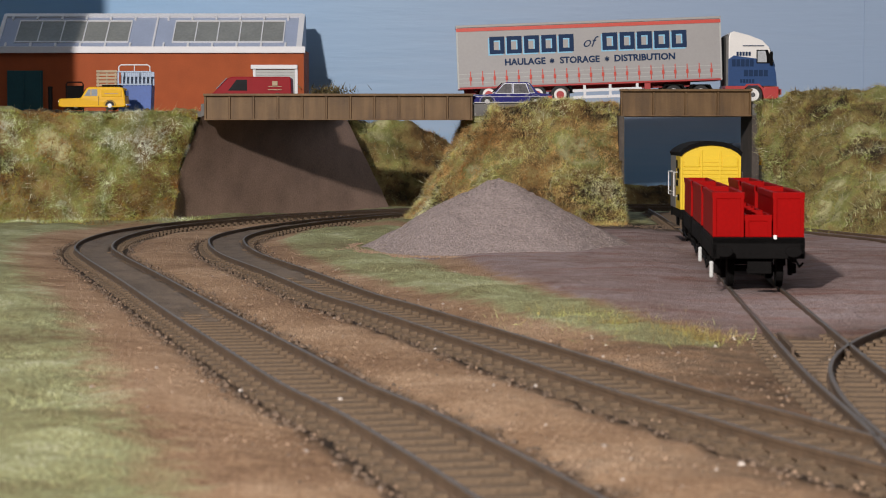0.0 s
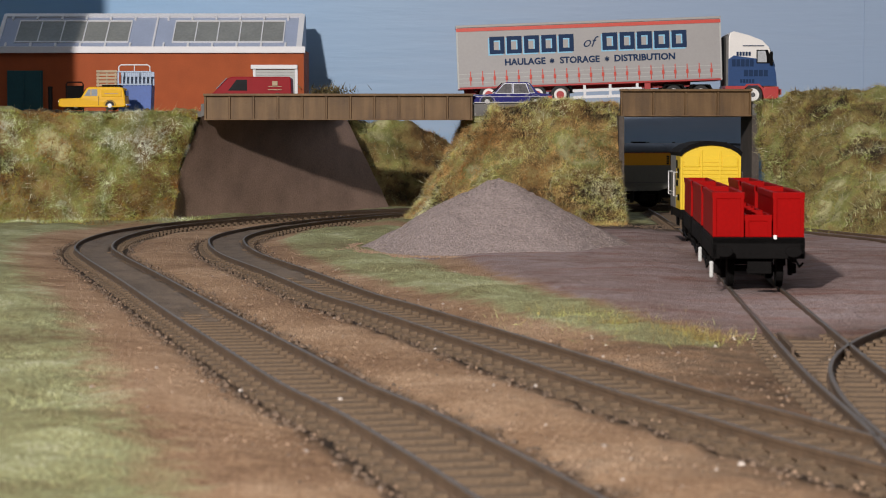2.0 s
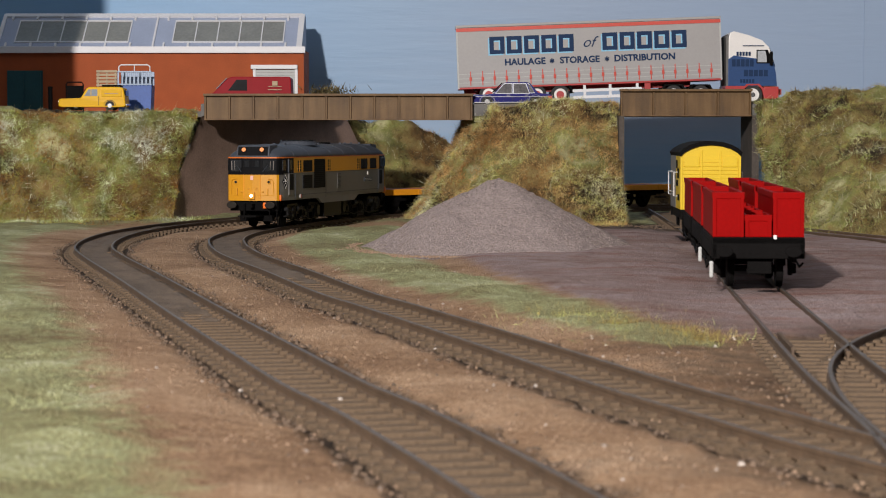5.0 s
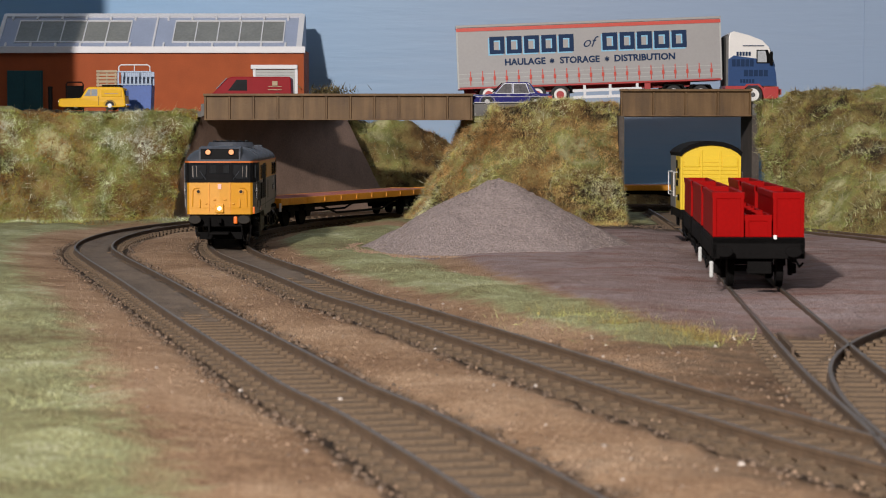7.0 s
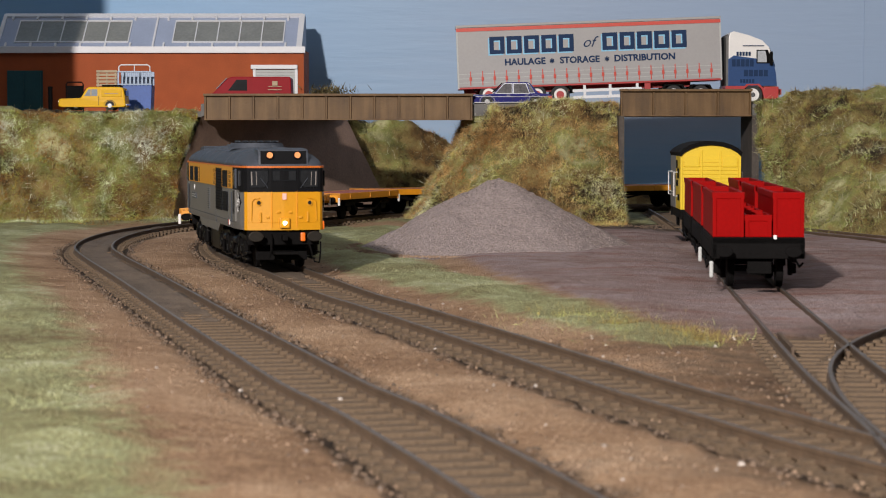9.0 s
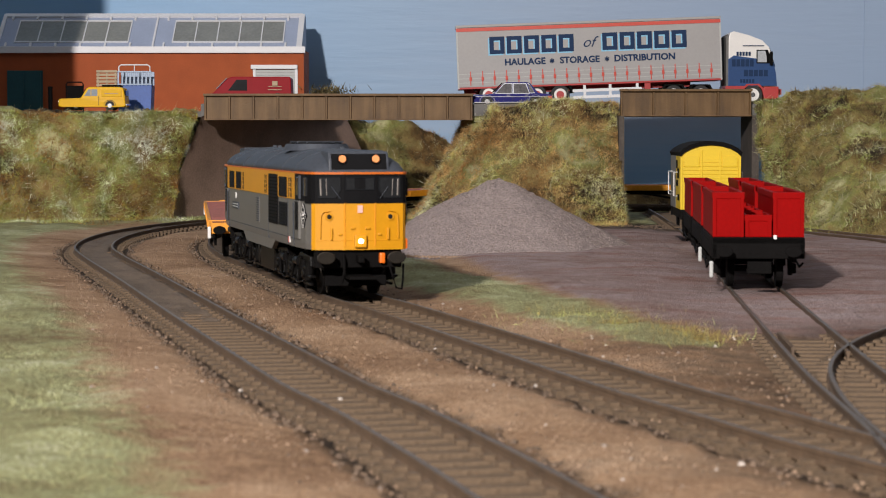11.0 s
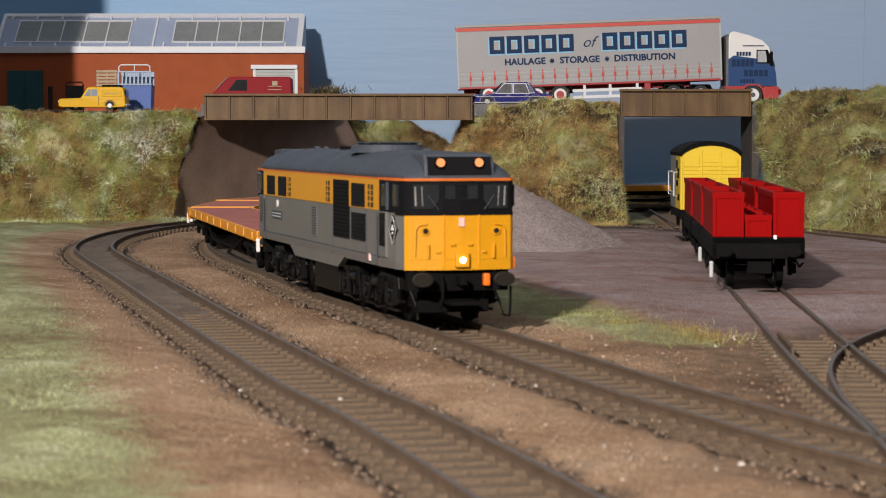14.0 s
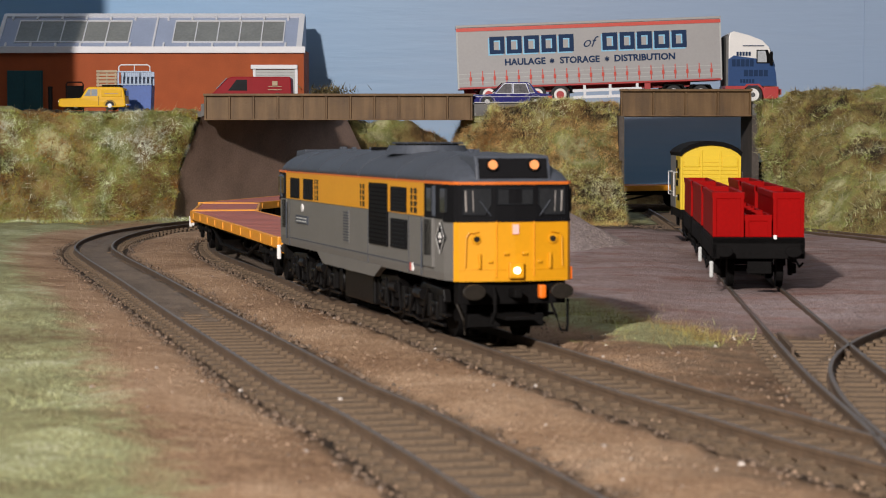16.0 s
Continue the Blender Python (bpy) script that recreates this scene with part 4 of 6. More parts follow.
def yellow_van():
    t = thing("three_wheeler_van", "glossy yellow three-wheeled van parked on the grassy crest", "van", at(-229.0, 1440, 69.3))
    out = [(-22, 2.6), (-22, 7.0), (-19, 7.6), (-7.5, 8.0), (-3.8, 14.2), (-2.2, 15.2), (18, 15.2), (20.3, 14.2), (21.3, 9), (21.8, 3.2), (21, 2.2), (-20.5, 2.2)]
    body = part("body", body_side(out, 9.5, 0.5, 8, 0.8), M_YELLOW, t)
    side_pane(t, [(-5.0, 9.3), (-2.4, 13.6), (3.4, 13.6), (3.4, 9.3)], 9.5, 0.5, 8, 15.2, M_CLEAR, "door_window")
    side_pane(t, [(-0.9, 9.1), (-0.9, 13.8), (-0.5, 13.8), (-0.5, 9.1)], 9.7, 0.5, 8, 15.2, M_YELLOW, "pillar")
    part("rear_window", box(20.0, 21.6, -6.5, 6.5, 9.5, 13), M_GLASS, t)
    part("windscreen", prism([(-7.4, 8.7), (-4.2, 13.9), (-4.5, 14.1), (-7.8, 8.9)], "y", -7.5, 7.5), M_GLASS, t)
    part("bumper", box(20.8, 22.6, -8.5, 8.5, 3, 4.2, 0.3), M_CHROME, t)
    part("trim", box(-20, 20, -9.9, 9.9, 2.1, 2.9, 0.2), M_YELLOW, t)
    part("door_line", box(4.2, 4.5, -9.75, 9.75, 3.2, 9), M_TYRE, t)
    for y in (-8.4, 8.4):
        wheel(t, 11.5, y, 3.0, 3.1, 2.6, M_CHROME, hr=0.5)
    wheel(t, -12, 0, 3.0, 3.1, 2.6, M_CHROME)
    part("body_crease", box(-20.5, 20.5, -9.78, 9.78, 7.3, 7.6), M_YELLOW, t)
    part("side_panel", box(6.2, 19.0, -9.75, 9.75, 8.8, 13.4, 0.2), M_YELLOW, t)
    for y in (-9.4, 9.4):
        arch = [(11.5 + 3.9 * math.cos(k * math.pi / 8), y, 3.0 + 3.6 * math.sin(k * math.pi / 8)) for k in range(9)]
        part("wheel_arch", tube(arch, 0.22), M_TYRE, t)
    for y in (-6.5, 6.5):
        part("headlamp", cyl((-22.1, y, 5.4), (1, 0, 0), 1.3, 0.8, 16), M_CHROME, t)
    part("lettering_bar", box(8, 17, -9.9, -9.6, 10.6, 11.1), M_PALLET, t, "faint illegible lettering line")
    for i in range(2):
        part("roof_bar", box(6, 18, -6 + 12 * i - 0.4, -6 + 12 * i + 0.4, 15.9, 16.6, 0.15), M_BLACK, t)
    for i in range(5):
        part("roof_bar", box(6 + 2.8 * i, 6.7 + 2.8 * i, -6, 6, 15.2, 16.4, 0.15), M_BLACK, t)


def red_van():
    t = thing("panel_van", "red post van parked behind the bridge girder", "van", at(-126, 1462, 73.5) @ Matrix.Scale(0.92, 4))
    out = [(-30, 1.5), (-30, 7.2), (-27.5, 9.0), (-18, 18.6), (-15, 19.8), (26, 19.8), (27.5, 18.5), (28.2, 2.0), (27, 1.5)]
    part("body", body_side(out, 12.5, 0.7, 9, 0.9), M_RED, t)
    side_pane(t, [(-17.6, 9.8), (-11.5, 17.6), (-4, 17.6), (-4, 9.8)], 12.5, 0.7, 9, 19.8, M_GLASS, "door_window")
    part("windscreen", prism([(-26.0, 11.0), (-18.6, 18.6), (-19.0, 18.9), (-26.6, 11.2)], "y", -10.5, 10.5), M_CLEAR, t)
    part("emblem", box(14.2, 18.0, -13.2, -12.0, 13.4, 16.6), M_PALLET, t, "small pale square emblem")
    part("stripe", box(11, 21, -13.1, -12.1, 10.2, 10.7), M_PALLET, t, "thin pale line on the side")
    part("stripe", box(11, 21, -13.1, -12.1, 12.6, 13.0), M_PALLET, t, "thin pale line on the side")
    for x in (-19, 18):
        for y in (-11, 11):
            wheel(t, x, y, 4, 4.1, 3, M_SHUTTER)


def blue_car():
    t = thing("saloon_car", "metallic blue saloon with chrome window trim on the road", "car", at(45.6, 1441, 71.6, -2) @ Matrix.Diagonal((1.13, 1.0, 1.0, 1.0)))
    out = [(-23.5, 2.6), (-23.8, 6.4), (-22, 7.4), (-11, 8.6), (-5.2, 15.2), (-3.5, 16.1), (8.5, 16.1), (10.5, 15.2), (15, 9.0), (22, 8.2), (23.4, 6.6), (23.4, 2.8), (22, 2.2), (-22, 2.2)]
    part("body", body_side(out, 11.2, 2.2, 8.2, 0.7), M_BLUECAR, t)
    for o in ([(-9.4, 9.0), (-4.6, 14.8), (-0.3, 14.8), (-0.3, 9.0)], [(0.9, 9.0), (0.9, 14.8), (7.6, 14.8), (9.6, 9.0)], [(10.6, 9.2), (8.9, 14.8), (10.0, 14.4), (12.8, 9.4)]):
        cx, cz = sum(p[0] for p in o) / len(o), sum(p[1] for p in o) / len(o)
        side_pane(t, [(cx + (x - cx) * 1.13, cz + (z - cz) * 1.2) for x, z in o], 11.2, 2.2, 8.2, 16.1, M_CHROME, "window_trim")
        side_pane(t, o, 11.45, 2.2, 8.2, 16.1, M_CARGLASS)
    part("windscreen", prism([(-11.4, 9.2), (-5.6, 15.3), (-6.1, 15.7), (-11.9, 9.4)], "y", -8.6, 8.6), M_GLASS, t)
    part("bumper", box(-24.6, -22.6, -11, 11, 3.4, 5.0, 0.3), M_CHROME, t)
    part("bumper", box(22.6, 24.4, -11, 11, 3.4, 5.0, 0.3), M_CHROME, t)
    part("trim", box(-22, 22, -11.6, 11.6, 2.4, 3.1, 0.2), M_CHROME, t)
    for y in (-8, 8):
        part("headlamp", cyl((-24.0, y, 6.0), (1, 0, 0), 1.3, 1.2, 14), M_CHROME, t)
    for x in (-10.6, 0.3, 10.4):
        part("door_line", box(x - 0.12, x + 0.12, -11.3, 11.3, 3.4, 8.4), M_TYRE, t)
    for y in (-11.4, 11.4):
        part("tail_lamp", box(20.6, 23.0, y - 0.25, y + 0.25, 5.0, 7.0, 0.15), M_STRAP, t)
        part("door_handle", box(-3.4, -1.2, y - 0.2, y + 0.2, 7.3, 7.8, 0.1), M_CHROME, t)
        part("door_handle", box(7.2, 9.4, y - 0.2, y + 0.2, 7.3, 7.8, 0.1), M_CHROME, t)
    part("waist_trim", box(-21.5, 21.5, -11.45, 11.45, 6.3, 6.7, 0.1), M_CHROME, t)
    part("grille", box(-24.4, -23.4, -6, 6, 5.2, 6.9), M_BLACK, t)
    for x in (-14.5, 13.5):
        for y in (-9.9, 9.9):
            wheel(t, x, y, 3.4, 3.5, 2.8, M_SHUTTER, hr=0.42)
            arch = [(x + 4.3 * math.cos(k * math.pi / 8), (11.3 if y > 0 else -11.3), 3.4 + 4.3 * math.sin(k * math.pi / 8)) for k in range(9)]
            part("arch_trim", tube(arch, 0.2), M_CHROME, t)


def block_word(parent, x0, x1, zc, h, n, y, name="sign_shape"):
    """A trade name as plain blocks, one to a letter, with a pale drop edge."""
    w = (x1 - x0) / n
    for i in range(n):
        a, b = x0 + w * i + 0.75, x0 + w * (i + 1) - 0.75
        ring = bmesh.new()
        for q in ((a, a + 2.9, -h / 2, h / 2), (b - 2.9, b, -h / 2, h / 2), (a + 2.9, b - 2.9, -h / 2, -h / 2 + 2.6), (a + 2.9, b - 2.9, h / 2 - 2.6, h / 2)):
            box(q[0], q[1], y - 0.16, y + 0.1, zc + q[2], zc + q[3], 0, ring)
        k = part(name, ring, M_NAVY, parent, "navy block of a trade name")
        edge = bmesh.new()
        for q in ((a, a + 2.9, -h / 2, h / 2), (b - 2.9, b, -h / 2, h / 2), (a + 2.9, b - 2.9, -h / 2, -h / 2 + 2.6), (a + 2.9, b - 2.9, h / 2 - 2.6, h / 2)):
            box(q[0] - 0.9, q[1] - 0.9, y - 0.08, y + 0.1, zc + q[2] - 0.9, zc + q[3] - 0.9, 0, edge)
        part("drop_edge", edge, M_LIGHTBLUE, k)


def articulated_lorry():
    t = thing("articulated_lorry", "grey curtain-sided trailer with blue and white tractor on the road", "lorry", at(10.5, 1474, 73.5))
    # trailer, nose-up by two degrees on its coupling
    tr = new("trailer")
    tr.parent = t
    tr.matrix_basis = pose(0, 0, 0, 0, -2.1, 0)
    L, F = 175.5, -16.5
    part("curtain_body", box(0, L, F, 16.5, 11.0, 50.4, 0.3), M_CURTAIN, tr)
    part("roof_edge", box(-0.3, L + 0.3, F - 0.4, 16.9, 50.5, 52.2, 0.3), M_CURTAIN, tr, "pale grey roof edge")
    part("red_band", box(0, L, F - 0.35, F + 0.2, 47.9, 50.2), M_STRAP, tr, "red band along the top of the curtain")
    for i in range(21):
        x = 8.5 + 8.0 * i
        s = part("strap", box(x - 0.3, x + 0.3, F - 0.4, F + 0.1, 12, 21.5), M_STRAP, tr)
        part("buckle", box(x - 0.8, x + 0.8, F - 0.7, F + 0.1, 15.2, 17.8, 0.15), M_STRAP, s)
    for z in (13.8, 16.6, 19.6):
        part("curtain_line", box(0.5, L - 0.5, F - 0.12, F + 0.1, z, z + 0.3), M_SHUTTER, tr)
    part("side_rail", box(0, L, F - 0.2, 16.7, 9.8, 11.0, 0.2), M_CHASSISRED, tr)
    part("chassis", box(4, L - 20, -6, 6, 6.5, 9.9), M_CHASSISRED, tr)
    for x in (0.35, L - 0.35):
        part("corner_post", box(x - 0.5, x + 0.5, F - 0.3, F + 0.6, 10, 50.6), M_SHUTTER, tr)
    block_word(tr, 21.0, 78.5, 38.2, 11.5, 5, F)
    block_word(tr, 96.0, 153.5, 38.2, 11.5, 5, F)
    lettering("lettering", "of", 10, M_NAVY, tr, pose(87.2 * MM, (F - 0.1) * MM, 38.0 * MM, 90, 0, 0), shear=0.4)
    for word, x, w in (("HAULAGE", 45.0, 27.0), ("STORAGE", 81.4, 26.4), ("DISTRIBUTION", 124.6, 40.4)):
        lettering("lettering", word, 5.9, M_NAVY, tr, pose(x * MM, (F - 0.1) * MM, 26.6 * MM, 90, 0, 0), width=w, offset=0.22)
    for x in (62.9, 99.4):
        star = bmesh.new()
        for k in range(3):
            a = k * math.pi / 3
            tube([(x - 1.6 * math.sin(a), F - 0.1, 26.6 - 1.6 * math.cos(a)), (x + 1.6 * math.sin(a), F - 0.1, 26.6 + 1.6 * math.cos(a))], 0.5, 5, star)
        part("star", star, M_NAVY, tr)
    g = part("side_guard", box(76, 122, F - 0.2, F + 0.8, 5.2, 7.2, 0.2), M_WHITE, tr, "white side guard rails")
    part("guard_rail", box(76, 122, F - 0.2, F + 0.8, 0.8, 2.8, 0.2), M_WHITE, g)
    for x in (84, 101, 119):
        part("guard_post", box(x - 0.9, x + 0.9, F, F + 0.8, 0.8, 10, 0.1), M_WHITE, g)
    part("landing_leg", box(124, 128, F + 1, F + 5, 1.0, 10, 0.2), M_CHASSISRED, tr)
    for x in (20, 36, 52, 67.5):
        for y in (-13, 13):
            wheel(t, x, y, 6.4, 6.4, 6.0, M_CABWHITE, hr=0.66)
            part("hub_cap", cyl((x, y, 6.4), (0, 1, 0), 2.6, 7.2, 16), M_CHASSISRED, t)
    part("mudguard", prism([(10 + 0, 9), (12, 13.8), (74, 13.8), (77, 8), (75, 8), (73, 12.6), (13, 12.6), (11.5, 9)], "y", -16, 16), M_BLACK, t)
    # tractor
    part("tractor_frame", box(133, 216, -7, 7, 6.5, 10.5, 0.2), M_CHASSISRED, t)
    out = [(182.5, 12.0), (182.5, 44), (183.5, 47.6), (186, 48.6), (196, 46), (205, 42.5), (209.5, 38), (212.2, 30), (213.8, 20), (214.4, 12.0)]
    cab = part("cab", body_side(out, 15.8, 0.6, 30, 0.6), M_CABWHITE, t, "white cab with high roof fairing")
    part("cab_lower", prism([(182.2, 12.2), (182.2, 30), (186, 32.5), (200.6, 30.5), (212.4, 28.4), (214.2, 20), (214.8, 12.2)], "y", -16.1, 16.1, 0.3), M_CABBLUE, cab, "blue lower cab panels")
    for x0, x1, z, h in ((187.5, 197.5, 33.6, 2.6), (184.5, 199.5, 27.6, 4.8), (192.5, 209, 20.8, 4.2), (190, 200, 15.6, 2.4)):
        n = 5
        for i in range(n):
            a = x0 + (x1 - x0) * i / n
            part("sign_shape", box(a + 0.2, a + (x1 - x0) / n - 0.4, -16.4, -15.6, z - h / 2, z + h / 2, 0.08), M_NAVY, cab, "blue block of a trade name")
    part("sign_line", box(192, 206, -16.1, -15.4, 38.6, 39.2), M_NAVY, cab, "thin illegible address line")
    side_pane(cab, [(201.0, 27.2), (201.0, 36.2), (208.4, 36.2), (210.2, 32.6), (211.2, 27.2)], 16.3, 0.6, 30, 48, M_BLACK, "window_surround")
    side_pane(cab, [(201.7, 28.0), (201.7, 35.5), (206.8, 35.5), (207.6, 32.0), (207.9, 28.0)], 16.6, 0.6, 30, 48, M_PALEPANE, "side_window")
    part("windscreen", prism([(213.0, 25), (209.6, 37.2), (210.2, 37.6), (213.9, 25)], "y", -14, 14), M_GLASS, cab)
    part("mirror", box(209.5, 211.5, -19.5, -17.8, 26, 35, 0.4), M_BLACK, cab)
    part("mirror_arm", box(209.8, 211, -18.4, -15.5, 34, 34.8), M_BLACK, cab)
    part("bumper", box(206.0, 216.0, -16.2, 16.2, 3.6, 11.9, 0.6), M_CHASSISRED, t, "red bumper")
    part("sill", box(180.5, 193, -16.0, 16.0, 9.5, 12.4, 0.4), M_CHASSISRED, t)
    part("wheel_arch", prism([(191, 6), (191.5, 10.5), (194.5, 13.6), (203.0, 13.6), (206.2, 10.5), (206.6, 6), (205.6, 6), (204.8, 10), (202, 12.6), (195.5, 12.6), (192.8, 10), (192, 6)], "y", -16.3, 16.3), M_CHASSISRED, t)
    part("air_deflector", prism([(181.0, 12), (181.0, 45), (182.3, 46.6), (182.3, 12)], "y", -15.0, 15.0), M_ROAD, t)
    for o in t.children:
        if o.name.split(".")[0] in ("cab", "bumper", "sill", "wheel_arch", "air_deflector"):
            o.location.x -= 3.2 * MM
    for x, hub in ((195.6, M_CABWHITE), (143, M_CABWHITE), (161, M_CABWHITE)):
        for y in (-13, 13):
            wheel(t, x, y, 6.4, 6.4, 5.6, hub, hr=0.66)
    part("mudguard", prism([(134.5, 8.5), (137, 13.4), (149, 13.4), (152, 9), (155, 13.4), (167, 13.4), (170, 8.5), (168, 8.5), (166, 12.4), (156, 12.4), (153.5, 8), (150.5, 8), (148, 12.4), (138, 12.4), (136, 8.5)], "y", -15.6, 15.6), M_BLACK, t)


def yard_clutter():
    t = thing("wheeled_bin", "blue steel bin with a grey cage top beside the works wall", "waste bin", at(-208.5, 1490, 69.3))
    part("tub", prism([(-11, 0), (-11.6, 17.5), (11.6, 17.5), (11, 0)], "y", -8, 8, 0.4), M_SKIP, t, "blue steel tub")
    cage = part("cage", box(-11.5, 11.5, 7.0, 7.8, 17.6, 27.0, 0.2), M_CAGE, t, "grey cage panel")
    for i in range(9):
        part("bar", box(-11.5 + 2.7 * i, -10.3 + 2.7 * i, -8.4, -7.4, 17.6, 27.0, 0.15), M_CAGE, cage)
    for z in (17.6, 26.1):
        part("bar", box(-11.6, 11.6, -8.6, -7.4, z, z + 1.0, 0.15), M_CAGE, cage)
    part("hoop", tube([(-10.5, -7.9, 27), (-10.5, -7.9, 30), (-9, -7.9, 31.2), (9, -7.9, 31.2), (10.5, -7.9, 30), (10.5, -7.9, 27)], 0.45), M_WHITE, cage)
    part("hoop", tube([(0, -7.9, 27), (0, -7.9, 31.2)], 0.35), M_WHITE, cage)
    t = thing("pallet", "pale wooden pallet stood on end beside the bin", "pallet", at(-227.5, 1485, 69.3))
    part("stringer", box(-6.5, -5.3, -1.2, 1.2, 9, 27.5, 0.1), M_PALLET, t)
    part("stringer", box(5.3, 6.5, -1.2, 1.2, 9, 27.5, 0.1), M_PALLET, t)
    part("stringer", box(-0.6, 0.6, -1.2, 1.2, 0, 27.5, 0.1), M_PALLET, t)
    for i in range(6):
        part("plank", box(-7, 7, -2.0, -1.2, 14.6 + 2.3 * i, 16.2 + 2.3 * i, 0.1), M_PALLET, t)
    t = thing("hand_trolley", "dark tubular hand trolley by the works wall", "trolley", at(-262, 1560, 69.3))
    part("frame", tube([(-6, 0, 0), (-6, 0, 20), (-5, 0, 21.5), (5, 0, 21.5), (6, 0, 20), (6, 0, 0)], 0.5), M_BLACK, t)
    part("mesh_panel", box(-5.5, 5.5, 0.2, 0.8, 3, 19), M_BLACK, t)
    part("platform", box(-6.5, 6.5, -9, 1, 1.5, 2.8, 0.2), M_BLACK, t)
    t = thing("bollard", "short dark post by the works wall", "bollard", at(-283, 1580, 69.3))
    part("post", cyl((0, 0, 9), (0, 0, 1), 1.6, 18, 14, bevel=0.4), M_BLACK, t)
    part("cap", cyl((0, 0, 18.4), (0, 0, 1), 1.9, 1.0, 14, bevel=0.3), M_BLACK, t)
    k = RNG.uniform(0, 1, 2600)
    base = np.stack([RNG.normal(-90, 9, 2600) * (1 - 0.05 * k), RNG.normal(1652, 9, 2600), 68 + 21 * k ** 1.5 * np.exp(-((RNG.normal(0, 0.6, 2600)) ** 2))], 1)
    shrub = blades("shrub", base, np.array([[0, 0, 1.0]]), 6, 0.5, M_CLUMP, "dark green flock shrub beside the works", 0.8)
# ---- rolling stock (x forward, y to its left, z up from rail level) ----


def wheelset(parent, x, r=7.0, gauge=8.3):
    w = part("wheelset", cyl((0, 0, 0), (0, 1, 0), 1.2, 2 * gauge - 2, 10), M_BLACK, parent)
    w.matrix_basis = pose(x * MM, 0, r * MM)
    for y in (-gauge, gauge):
        part("wheel", cyl((0, y, 0), (0, 1, 0), r, 2.4, 28, bevel=0.3), M_BLACK, w)
    return w


def sprung_buffer(parent, x, y, z, d, r=3.1, face=None):
    b = part("buffer", cyl((x + d * 2.2, y, z), (1, 0, 0), 1.7, 5.0, 14), M_BLACK, parent)
    head = cyl((x + d * 5.6, y, z), (1, 0, 0), r, 1.1, 22, bevel=0.35)
    for v in head.verts:
        v.co.z = z + (v.co.z - z) * 0.66
    part("buffer_head", head, face or M_BUFFER, b)
    return b


def ring_plan(hw, xs, corner, nose):
    """Half of the body's plan at one end: side, cab taper, rounded corner, bowed front."""
    return [(xs, hw), (corner - 6.0, hw - 0.9), (corner - 1.2, hw - 2.2), (corner, hw - 3.2), (nose - 0.2, 5.2), (nose, 0.0)]


def face_x(y):
    """How far forward the flat-faceted cab front stands at a distance y from the middle."""
    return float(np.interp(abs(y), [0, 5.2, 14.0, 15.0], [110.5, 110.3, 109.0, 107.8]))


def full_plan(hw, corner=109.0, nose=110.5):
    q = ring_plan(hw, 88.0, corner, nose)
    right = [(x, -y) for x, y in q]
    front = right[:-1] + [q[-1]] + q[:-1][::-1]
    back = [(-x, y) for x, y in q][:-1] + [(-nose, 0.0)] + [(-x, -y) for x, y in q][:-1][::-1]
    return front + back


def end_shell(lo, hi, d, x_from, proud, material, name, parent, label=""):
    """A thin skin wrapped round one cab end between two heights."""
    q = [p for p in ring_plan(17.2, 88.0, 109.0, 110.5) if p[0] >= x_from]
    if x_from < 100:
        q = [(x_from, 17.2)] + [p for p in q if p[0] > x_from]
    pts = [(x, -y) for x, y in q][:-1] + [q[-1]] + q[:-1][::-1]

    def off(k):
        return [(d * (x + k), y * (1 + k / 17)) for x, y in pts]

    outer, inner = off(proud), off(-0.6)
    return part(name, prism(outer + inner[::-1], "z", lo, hi), material, parent, label)


